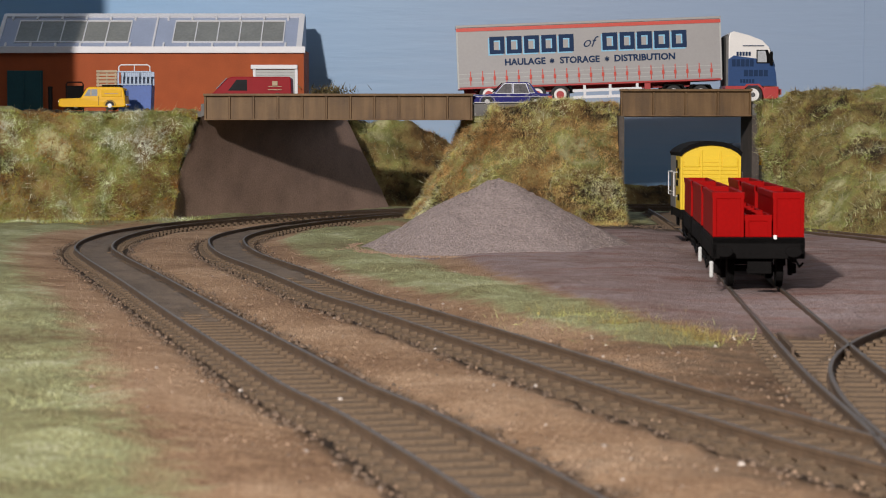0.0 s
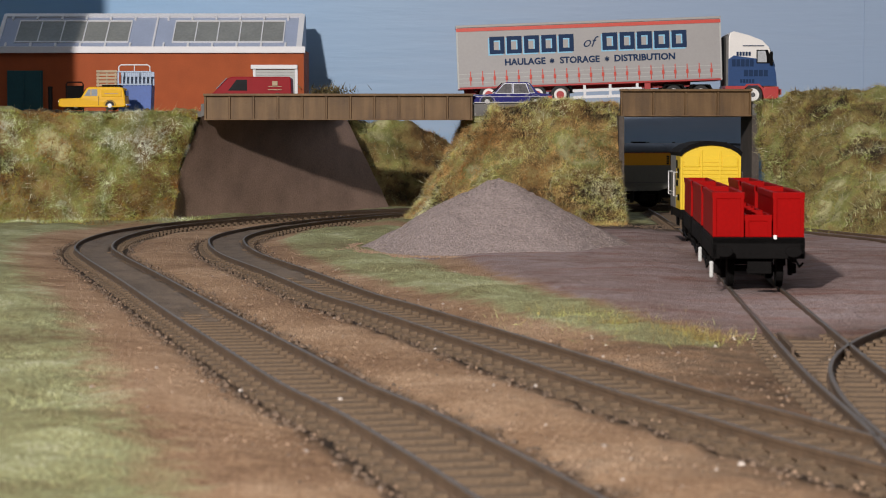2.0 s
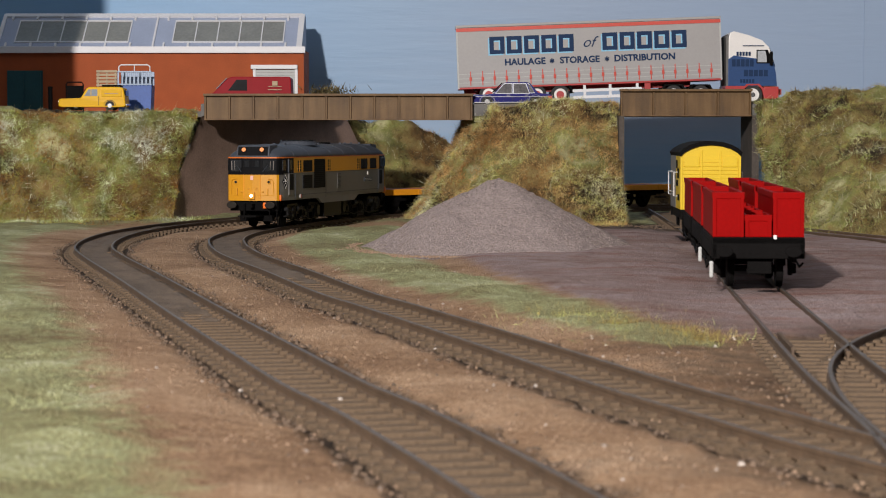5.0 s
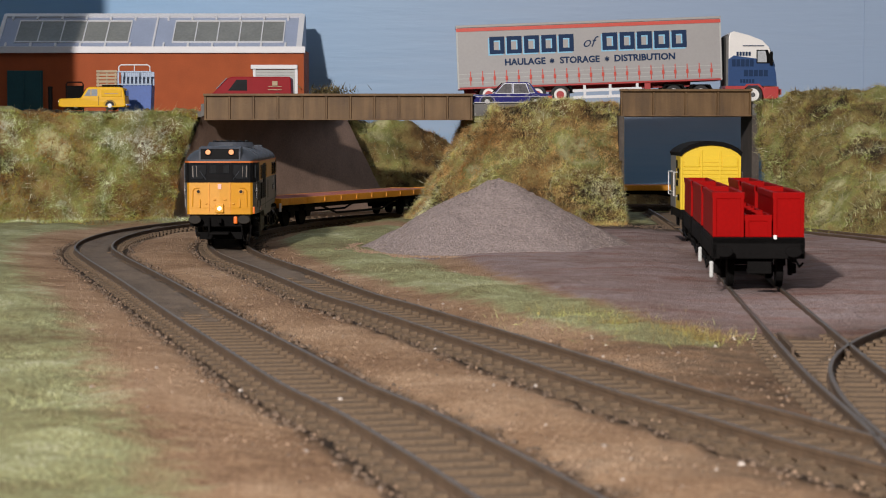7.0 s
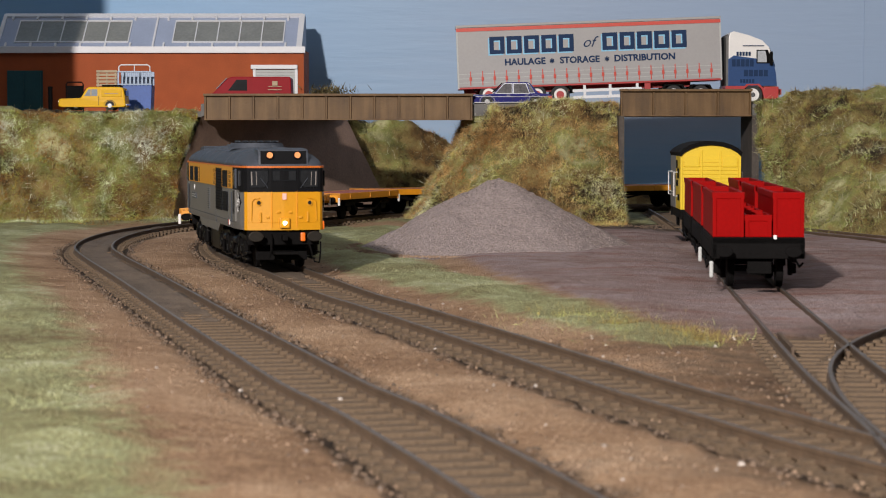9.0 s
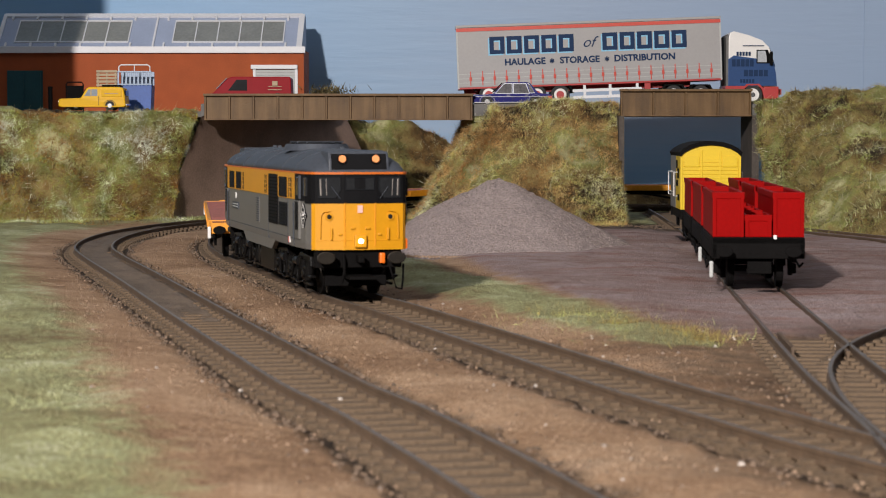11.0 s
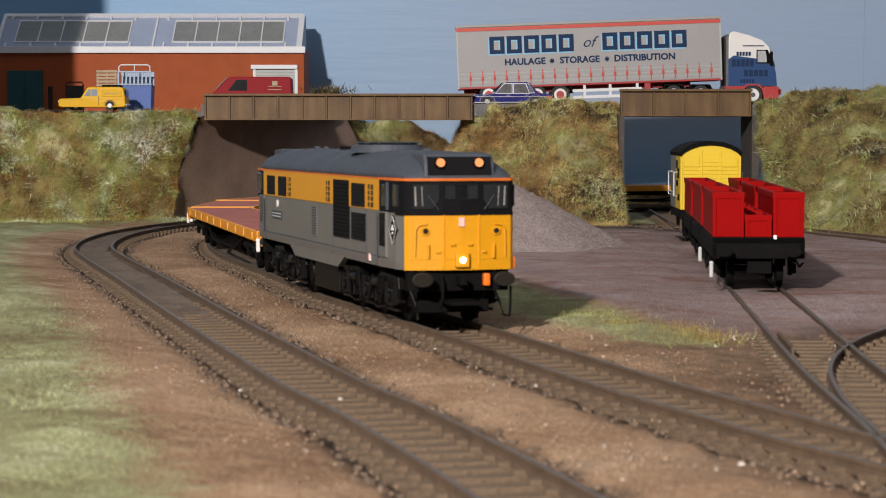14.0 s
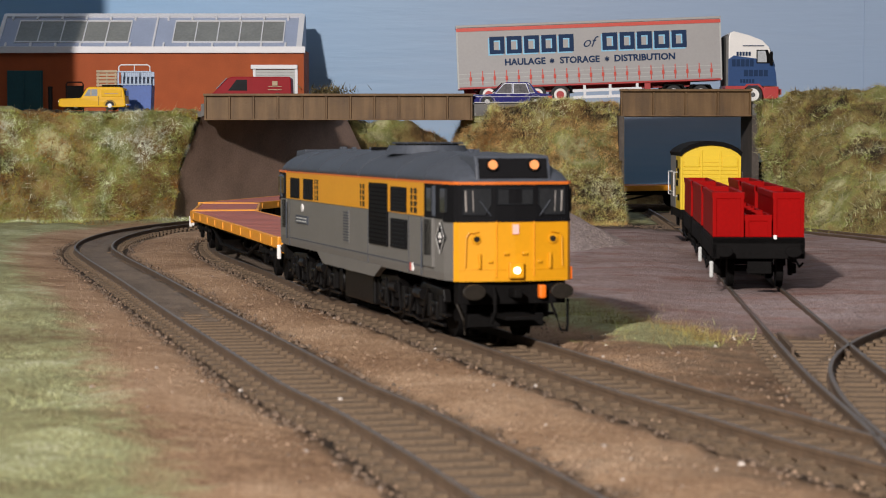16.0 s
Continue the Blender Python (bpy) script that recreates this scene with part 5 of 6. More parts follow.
def locomotive():
    t = thing("diesel_locomotive", "grey and yellow diesel locomotive with black cab windows on the track", "locomotive")
    plan = full_plan(17.2)
    rings = []
    for z, k in ((15.6, 0.985), (17.5, 1.0), (40.2, 1.0)):
        rings.append([(x, y * k, z) for x, y in plan])
    part("body", loft(rings), M_LOCOGREY, t)
    # deeper skirt along the middle between the bogies
    for s in (-1, 1):
        part("skirt", prism([(-42, 15.8), (-33, 12.4), (33, 12.4), (42, 15.8)], "y", s * 15.4, s * 17.1), M_LOCOGREY, t)
    # roof: arched sections, falling away over each cab
    arc = [(17.25, 40.2), (16.9, 41.6), (15.8, 43.2), (13.2, 45.0), (9.0, 46.5), (4.5, 47.3), (0, 47.6)]
    sect = arc + [(-y, z) for y, z in arc[:-1]][::-1]
    rings = []
    for x, ky, kz in ((-109.4, 0.80, 0.06), (-107.5, 0.86, 0.42), (-104, 0.91, 0.72), (-98, 0.96, 0.93), (-88, 1, 1), (0, 1, 1), (88, 1, 1), (98, 0.96, 0.93), (104, 0.91, 0.72), (107.5, 0.86, 0.42), (109.4, 0.80, 0.06)):
        rings.append([(x, y * ky, 40.2 + (z - 40.2) * kz) for y, z in sect])
    roof = part("roof", loft(rings), M_LOCOROOF, t, "dark grey arched roof", True)
    fan = part("fan_grille", cyl((27, 0, 48.0), (0, 0, 1), 12.0, 2.4, 40, 10.8), M_LOCOROOF, roof)
    part("fan_ring", cyl((27, 0, 49.2), (0, 0, 1), 9.0, 1.0, 36, 9.0), M_BLACK, fan)
    for i in range(6):
        part("fan_bar", box(18.5, 35.5, -8 + 3.2 * i - 0.25, -8 + 3.2 * i + 0.25, 49.6, 50.1), M_LOCOROOF, fan)
    for x in (-92, -80, -66, -50, -30, -10, 8, 20, 62, 74):
        part("roof_boss", box(x - 1.0, x + 1.0, -4 + (x % 7), -2.6 + (x % 7), 46.6, 48.3, 0.25), M_LOCOROOF, roof)
    for x in (-72, -40, -12, 14, 58, 86):
        rib = [(x, y * 1.004, z + 0.18) for y, z in sect]
        part("roof_seam", loft([rib, [(x + 0.7, y, z) for _, y, z in rib]]), M_LOCOROOF, roof)
    part("exhaust", box(-28, -18, -3, 3, 47.0, 48.5, 0.3), M_BLACK, roof)
    for d in (1, -1):
        end_shell(15.6, 31.0, d, 104.0, 0.30, M_LOCOYELLOW, "nose_panel", t, "warm yellow cab front")
        band = end_shell(31.0, 39.6, d, 88.0, 0.25, M_LOCOBLACK, "cab_band", t, "black window surround round the cab")
        end_shell(39.7, 40.4, d, 88.0, 0.45, M_ORANGE, "cab_line", t, "orange line above the cab windows")
        end_shell(30.4, 31.0, d, 101.0, 0.42, M_LOCOBLACK, "waist_seam", t)
        # windscreens
        for y0, y1 in ((-13.3, -6.2), (-4.6, 4.6), (6.2, 13.3)):
            w = bmesh.new()
            zlo, zhi = (32.2, 38.9) if abs(y0 + y1) > 1 else (34.8, 38.7)
            shape = [(y0, zlo), (y1, zlo), (y1, zhi), (y0, zhi)]
            if y0 > 0:
                shape = [(y0, zlo + 2.6), (y0 + 1.6, zlo), (y1, zlo), (y1, zhi), (y0, zhi)]
            elif y1 < 0:
                shape = [(y0, zlo), (y1 - 1.6, zlo), (y1, zlo + 2.6), (y1, zhi), (y0, zhi)]
            edge = [Vector((d * (face_x(y) + 0.42), y, z)) for y, z in shape]
            part("window_seal", tube(edge + edge[:1], 0.2, 6), M_LOUVRE, band)
            ring = [w.verts.new((d * (face_x(y) + 0.36), y, z)) for y, z in shape]
            f = w.faces.new(ring)
            for g in bmesh.ops.extrude_face_region(w, geom=[f])["geom"]:
                if isinstance(g, bmesh.types.BMVert):
                    g.co.x -= d * 1.2
            win = part("windscreen", w, M_CABGLASS, band)
            if abs(y0 + y1) > 1:
                s = 1 if y0 > 0 else -1
                part("wiper", tube([(d * 110.9, s * 6.4, 32.0), (d * 110.5, s * 9.2, 35.8)], 0.12), M_LOCOROOF, band)
                # pale strips on the glass imitate reflections and light showing through the cab
                for yy, r in ((12.4, 0.28), (10.6, 0.16)):
                    part("cab_post", tube([(d * (face_x(yy) + 0.3), s * yy, 33.0), (d * (face_x(yy) + 0.3), s * (yy + 0.2), 38.2)], r), M_PANE_STREAK, win)
        for s in (-1, 1):
            part("cab_side_window", box(min(d * 98, d * 105), max(d * 98, d * 105), s * 15.9 - 0.8, s * 15.9 + 0.85, 32.6, 38.6, 0.2), M_CABGLASS, band)
            part("cab_side_window", box(min(d * 91, d * 95.5), max(d * 91, d * 95.5), s * 16.9 - 0.75, s * 16.9 + 0.75, 32.6, 38.6, 0.2), M_CABGLASS, band)
            part("window_pillar", box(min(d * 96.2, d * 97.2), max(d * 96.2, d * 97.2), s * 17.1 - 0.5, s * 17.1 + 0.4, 31.6, 39.2), M_LOCOROOF, band)
            # cab door with recess
            dr = part("cab_door", box(min(d * 87.5, d * 96.0), max(d * 87.5, d * 96.0), s * 17.0 - 0.5, s * 17.0 + 0.35, 18.5, 31.0, 0.15), M_LOCOGREY, t)
            part("door_recess", box(min(d * 88.4, d * 95.2), max(d * 88.4, d * 95.2), s * 17.2 - 0.3, s * 17.2 + 0.3, 21.4, 30.6), M_LOCOBLACK, dr)
            part("handrail", tube([(d * 86.6, s * 17.7, 18), (d * 86.6, s * 17.7, 30)], 0.22), M_LOCOROOF, dr)
            # nose handrails, lamp brackets, sockets
            part("handrail", tube([(d * 109.9, s * 12.7, 19.3), (d * 110.0, s * 12.5, 26.6), (d * 110.1, s * 11.8, 27.7), (d * 110.3, s * 9.4, 28.0)], 0.2), M_LOCOYELLOW, t)
            so = part("socket", cyl((d * 109.9, s * 9.9, 26.2), (1, 0, 0), 1.2, 1.0, 18), M_LOCOYELLOW, t)
            part("socket_hole", cyl((d * 110.1, s * 9.9, 26.2), (1, 0, 0), 0.75, 1.0, 14), M_BUFFER, so)
            part("lamp_bracket", box(min(d * 109.5, d * 110.9), max(d * 109.5, d * 110.9), s * 9.2 - 0.3, s * 9.2 + 0.3, 18.8, 22.6, 0.15), M_LOCOYELLOW, t)
            part("step_bracket", box(min(d * 110.3, d * 111.3), max(d * 110.3, d * 111.4), s * 2.4 - 0.7, s * 2.4 + 0.7, 22.2, 22.9, 0.2), M_LOCOYELLOW, t)
            part("step_bracket", box(min(d * 110.0, d * 111.0), max(d * 110.0, d * 111.0), s * 6.4 - 0.6, s * 6.4 + 0.6, 20.2, 20.9, 0.2), M_LOCOYELLOW, t)
            sprung_buffer(t, d * 107.5, s * 11.4, 13.2, d, 3.0)
        for y in (-4.9, 4.9):
            part("door_seam", box(min(d * 109.8, d * 110.95), max(d * 109.8, d * 110.95), y - 0.12, y + 0.12, 16.8, 30.6), M_DECKSIDE, t)
        part("nose_step", tube([(d * (face_x(y) + 0.32), y, 18.6) for y in (-14.0, -9, -5.2, 0, 5.2, 9, 14.0)], 0.13), M_LOCOYELLOW, t)
        part("emblem", box(min(d * 110.4, d * 111.2), max(d * 110.4, d * 111.2), -0.8, 0.8, 27.4, 29.8), M_PINKPLATE, t, "small white plate on the nose")
        # headcode box with two marker lights
        hb = part("headcode_box", prism([(d * 96, 40.4), (d * 109.2, 40.4), (d * 108.6, 44.5), (d * 107.2, 46.9), (d * 94, 47.4)], "y", -9.8, 9.8, 0.5), M_LOCOROOF, t)
        part("headcode_panel", prism([(d * 108.9, 41.3), (d * 109.45, 41.3), (d * 108.2, 46.2), (d * 107.6, 46.2)], "y", -8.9, 8.9), M_LOCOBLACK, hb)
        for y in (-5.4, 5.4):
            part("marker_rim", cyl((d * 108.5, y, 44.4), (d, 0, 0.3), 1.65, 1.4, 18), M_BLACK, hb)
            part("marker_light", cyl((d * 108.75, y, 44.45), (d, 0, 0.3), 1.2, 1.4, 18), M_MARKER if d > 0 else M_BUFFER, hb)
        hl = part("headlamp_box", box(min(d * 109.8, d * 112.2), max(d * 109.8, d * 112.2), -1.9, 1.9, 16.4, 20.4, 0.3), M_LOCOYELLOW, t)
        part("headlamp", cyl((d * 112.3, 0, 18.4), (1, 0, 0), 0.85, 0.9, 20), M_HEADLAMP if d > 0 else M_BUFFER, hl)
        # buffer beam and dangling gear
        part("buffer_beam", box(min(d * 104, d * 108.4), max(d * 104, d * 108.4), -14.0, 14.0, 9.8, 15.7, 0.3), M_BLACK, t)
        part("draw_hook", box(min(d * 108, d * 113.5), max(d * 108, d * 113.5), -1.0, 1.0, 11.6, 13.8, 0.3), M_BLACK, t)
        part("coupling", box(min(d * 104, d * 117), max(d * 104, d * 117), -4.5, 4.5, 6.4, 7.4, 0.2), M_BLACK, t)
        part("brake_pipe", tube([(d * 108.6, -5.0, 14.0), (d * 110.2, -5.0, 12), (d * 110.0, -5.0, 8), (d * 108.8, -5.6, 5)], 0.5), M_BLACK, t)
        part("pipe_cock", box(min(d * 108.6, d * 110.8), max(d * 108.6, d * 110.8), 6.4, 8.2, 11.2, 14.6, 0.5), M_PIPE, t, "orange pipe cock")
        part("pipe_cock", box(min(d * 105.2, d * 108.2), max(d * 105.2, d * 107.6), 14.4, 16.2, 15.6, 19.0, 0.5), M_PIPE, t, "orange jumper socket")
        part("air_hose", tube([(d * 109, 10.0, 10), (d * 111.5, 10.5, 7), (d * 112, 11.5, 3.4), (d * 111, 13.5, 3.0), (d * 109.5, 14.2, 6), (d * 109, 14.4, 11)], 0.35), M_BLACK, t)
        part("snow_guard", box(min(d * 100, d * 103), max(d * 100, d * 103), -10, 10, 3.6, 7, 0.3), M_BLACK, t)
    # side bands, windows, doors, grilles on both flanks
    for s in (-1, 1):
        def slab(x0, x1, z0, z1, mat_, nm, par, out=0.2, lab=""):
            y0, y1 = sorted((s * 17.05, s * (17.2 + out)))
            return part(nm, box(x0, x1, y0, y1, z0, z1), mat_, par, lab)

        band = slab(-88, 88.4, 31.2, 39.8, M_LOCOYELLOW, "side_band", t, 0.22, "warm yellow upper side band")
        slab(-88, 88, 39.8, 40.3, M_ORANGE, "cantrail_line", t, 0.3)
        for x0, x1 in ((-81, -66.5), (-60.5, -46)):
            w = slab(x0, x1, 31.6, 38.2, M_LOCOBLACK, "engine_window", band, 0.34)
            for i in range(5):
                x = x0 + 1.2 + i * (x1 - x0 - 2.4) / 4
                slab(x - 0.25, x + 0.25, 32.2, 37.6, M_LOUVRE, "louvre", w, 0.48)
        for x0, x1 in ((-43.2, -38.4), (18, 23.2), (74.8, 81)):
            w = slab(x0, x1, 31.8, 38.2, M_BUFFER, "narrow_window", band, 0.34)
            slab((x0 + x1) / 2 - 0.3, (x0 + x1) / 2 + 0.3, 31.8, 38.2, M_LOCOYELLOW, "glazing_bar", w, 0.44)
            for z in (33.4, 35.0, 36.6):
                slab(x0, x1, z - 0.15, z + 0.15, M_LOCOYELLOW, "glazing_bar", w, 0.44)
        door = slab(28.8, 50, 21.6, 38.8, M_LOCOBLACK, "radiator_door", t, 0.4, "tall black radiator shutter")
        for i in range(14):
            slab(29.4, 49.4, 22.4 + 1.15 * i, 22.7 + 1.15 * i, M_BLACK, "shutter_slat", door, 0.6)
        for z0, z1 in ((31.5, 38.2), (21.8, 29.6)):
            g = slab(53.8, 70.6, z0, z1, M_LOCOBLACK, "side_grille", t, 0.4)
            for i in range(7):
                z = z0 + 0.5 + i * (z1 - z0 - 1.0) / 6
                slab(54.2, 70.2, z - 0.2, z + 0.2, M_LOUVRE, "louvre", g, 0.6)
        v = slab(-4.0, 3.2, 20.3, 29.8, M_LOCOGREY, "vent", t, 0.15)
        for i in range(11):
            slab(-3.6, 2.8, 20.9 + 0.82 * i, 21.25 + 0.82 * i, M_LOCOROOF, "louvre", v, 0.36)
        slab(-72, -54, 23.6, 26.2, M_LOCOROOF, "nameplate", t, 0.35, "dark plate with illegible lettering")
        for i in range(2):
            slab(-70.5, -55.5, 24.2 + i, 24.6 + i, M_SHUTTER, "plate_line", t, 0.45)
        part("crest", cyl((-62.6, s * 17.3, 28.7), (0, 1, 0), 1.3, 0.5, 18), M_CABWHITE, t, "small white oval crest")
        slab(74.2, 76.8, 16.6, 18.6, M_CABWHITE, "data_panel", t, 0.3, "small white data panel")
        slab(74.2, 75.4, 16.6, 18.6, M_STRAP, "data_panel", t, 0.36, "small red data mark")
        slab(-88, 88, 18.2, 18.5, M_LOCOROOF, "body_seam", t, 0.12)
        for x in (-84, 84.5, 26.5, 72):
            slab(x - 0.12, x + 0.12, 16, 31, M_LOCOROOF, "body_seam", t, 0.1)
        # depot diamond near the cab corner
        cx, cz = 101.2, 26.3
        y = s * 16.0
        dia = bmesh.new()
        turn = Matrix.Translation((cx, y, cz)) @ Matrix.Rotation(-s * 0.07, 4, "Z")
        vs = [dia.verts.new(turn @ Vector((px, s * 0.75, pz))) for px, pz in ((0, 3.9), (3.1, 0), (0, -3.9), (-3.1, 0))]
        f = dia.faces.new(vs)
        for g in bmesh.ops.extrude_face_region(dia, geom=[f])["geom"]:
            if isinstance(g, bmesh.types.BMVert):
                g.co.y -= s * 1.4
        dp = part("depot_plaque", dia, M_LOCOBLACK, t, "black diamond plaque with a white figure")
        rim = bmesh.new()
        for k in range(4):
            a, b2 = [((0, 3.9), (3.1, 0), (0, -3.9), (-3.1, 0))[(k + i) % 4] for i in (0, 1)]
            tube([turn @ Vector((a[0], s * 0.9, a[1])), turn @ Vector((b2[0], s * 0.86, b2[1]))], 0.06, 5, rim)
        part("plaque_rim", rim, M_CABWHITE, dp)
        fig = bmesh.new()
        for ox, oz, r in ((0, 0.9, 0.42), (-0.7, 0.2, 0.36), (0.7, 0.2, 0.36), (0.1, -0.9, 0.34)):
            cyl(turn @ Vector((ox, s * 0.9, oz)), (0, 1, 0), r, 0.3, 8, bm=fig)
        part("plaque_figure", fig, M_CABWHITE, dp)
    # underframe
    part("battery_box", box(-14, 22, -14.5, 14.5, 3.6, 13.5, 0.6), M_UNDER, t)
    part("air_tank", cyl((31, 0, 8), (0, 1, 0), 3.6, 28, 18, bevel=0.6), M_UNDER, t)
    part("air_tank", cyl((-22, 0, 8), (0, 1, 0), 3.6, 28, 18, bevel=0.6), M_UNDER, t)
    bogies, axles = [], []
    for d in (1, -1):
        bg = new("bogie")
        bg.parent = t
        bg.matrix_basis = pose(d * 60 * MM, 0, 0)
        part("bogie_frame", box(-33, 33, -10, 10, 8.5, 11.5, 0.4), M_UNDER, bg)
        for s in (-1, 1):
            part("side_frame", prism([(-35, 9.5), (-34, 12.8), (-14, 13.4), (-8, 11.0), (8, 11.0), (14, 13.4), (34, 12.8), (35, 9.5), (26, 7.0), (-26, 7.0)], "y", s * 11.6, s * 13.6, 0.25), M_UNDER, bg)
            for x in (-28, 0, 28):
                part("axle_box", box(x - 2.8, x + 2.8, s * 13.4 - 1.2, s * 13.4 + 1.2, 4.6, 9.4, 0.4), M_UNDER, bg)
                part("spring", cyl((x + 5.2, s * 13.6, 8.2), (0, 0, 1), 1.3, 6.0, 10), M_UNDER, bg)
                part("spring", cyl((x - 5.2, s * 13.6, 8.2), (0, 0, 1), 1.3, 6.0, 10), M_UNDER, bg)
            for x in (-14, 14):
                part("brake_cylinder", cyl((x, s * 14.2, 10.4), (1, 0, 0), 1.5, 7, 12), M_UNDER, bg)
                part("brake_rod", tube([(x - 9, s * 14.2, 4.2), (x, s * 14.4, 3.2), (x + 9, s * 14.2, 4.2)], 0.35), M_UNDER, bg)
            for x in (-21, -7, 7, 21):
                lean = 2.2 if x < 0 else -2.2
                part("hanger", tube([(x - lean, s * 14.6, 12.2), (x + lean, s * 14.9, 4.4)], 0.45), M_UNDER, bg)
                part("brake_block", box(x - 0.9, x + 0.9, s * 12.6 - 1.2, s * 12.6 + 1.2, 4.2, 8.6, 0.35), M_UNDER, bg)
            for x in (-28, 0, 28):
                part("axle_cap", cyl((x, s * 14.8, 7.0), (0, 1, 0), 1.5, 1.0, 14, bevel=0.3), M_UNDER, bg)
                part("tie_bar", box(x - 6.5, x + 6.5, s * 13.2 - 0.5, s * 13.2 + 0.5, 3.2, 4.0, 0.2), M_UNDER, bg)
            part("sand_pipe", tube([(d * 36, s * 11, 10), (d * 37, s * 9, 5), (d * 36, s * 8.4, 1.2)], 0.4), M_BUFFER, bg)
            part("step", box(d * 36 - 3, d * 36 + 3, s * 13.5 - 1, s * 13.5 + 1, 6.0, 6.8, 0.2), M_UNDER, bg)
        axles += [wheelset(bg, x) for x in (-28, 0, 28)]
        bogies.append(bg)
    return t, bogies, axles


def flat_wagon(half):
    t = thing("flat_wagon", "flat wagon with red-brown deck and orange-yellow edges on the track", "railway wagon", None, "flat wagons of the train")
    part("deck", box(-half, half, -14.6, 14.6, 15.4, 16.4, 0.15), M_DECK, t)
    for i in range(int(half / 7)):
        x = -half + 7 + 14 * i
        part("deck_seam", box(x - 0.2, x + 0.2, -14.4, 14.4, 16.35, 16.55), M_DECK, t)
    for s in (-1, 1):
        sb = part("solebar", box(-half, half, s * 15.3 - 0.7, s * 15.3 + 0.7, 12.6, 16.6, 0.3), M_DECKSIDE, t, "orange-yellow side beam")
        n = int(half / 14)
        for i in range(n):
            x = -half + (i + 0.5) * 2 * half / n
            part("stake_pocket", box(x - 1.0, x + 1.0, s * 16.0 - 0.35, s * 16.0 + 0.35, 13.2, 16.0, 0.2), M_DECKSIDE, sb)
        part("truss", tube([(-half * 0.55, s * 13, 12), (-half * 0.3, s * 13, 5.5), (half * 0.3, s * 13, 5.5), (half * 0.55, s * 13, 12)], 0.7), M_BLACK, t)
    part("underframe", box(-half + 2, half - 2, -9, 9, 9.5, 15.3, 0.3), M_BLACK, t)
    axles = []
    for d in (1, -1):
        part("headstock", box(min(d * half, d * (half - 1.8)), max(d * half, d * (half - 1.8)), -15.9, 15.9, 11.0, 16.7, 0.3), M_DECKSIDE, t)
        for s in (-1, 1):
            sprung_buffer(t, d * (half - 0.6), s * 11.4, 12.6, d, 2.7, M_BLACK)
            part("lamp_iron", box(min(d * (half + 0.2), d * (half + 1.4)), max(d * (half + 0.2), d * (half + 1.4)), s * 15.6 - 0.7, s * 15.6 + 0.7, 9.0, 14.0, 0.4), M_CABWHITE, t, "white painted lever end")
        part("coupling", box(min(d * half, d * (half + 6)), max(d * half, d * (half + 6)), -3.5, 3.5, 6.2, 7.2, 0.2), M_BLACK, t)
        for x in ([d * (half - 24), d * (half - 50)] if half > 90 else [d * (half - 22)]):
          axles.append(wheelset(t, x, 6.2))
          for s in (-1, 1):
            part("axle_guard", prism([(x - 6, 12), (x + 6, 12), (x + 2.5, 5), (x - 2.5, 5)], "y", s * 12.2, s * 13.4), M_BLACK, t)
            part("spring", box(x - 9, x + 9, s * 13.4 - 0.8, s * 13.4 + 0.8, 8.6, 10.4, 0.4), M_BLACK, t)
    return t, axles


def dark_wagon(half):
    t = thing("open_wagon", "dark bogie wagon with black sides at the tail of the train", "railway wagon")
    part("floor_plate", box(-half, half, -15, 15, 12, 14, 0.3), M_BLACK, t)
    for s in (-1, 1):
        sd = part("side", box(-half, half, s * 15.6 - 0.7, s * 15.6 + 0.7, 12, 33, 0.3), M_BLACK, t)
        for i in range(9):
            x = -half + 4 + i * (2 * half - 8) / 8
            part("stanchion", box(x - 0.8, x + 0.8, s * 16.6 - 0.6, s * 16.6 + 0.6, 12, 32.4, 0.2), M_BUFFER, sd)
    axles = []
    for d in (1, -1):
        part("end", box(min(d * half, d * (half - 1.4)), max(d * half, d * (half - 1.4)), -14.8, 14.8, 12, 33, 0.3), M_BLACK, t)
        for s in (-1, 1):
            sprung_buffer(t, d * (half - 0.6), s * 11.4, 12.6, d, 2.7, M_BLACK)
        axles.append(wheelset(t, d * (half - 22), 6.2))
    return t, axles


def along(line, s, span):
    """Pose of a vehicle whose two bearing points lie span apart on a line, facing down the line's distance."""
    a, b = line.at(s - span / 2), line.at(s + span / 2)
    c = (a + b) / 2
    return pose(c[0] * MM, c[1] * MM, 0, 0, 0, math.degrees(math.atan2(a[1] - b[1], a[0] - b[0])))


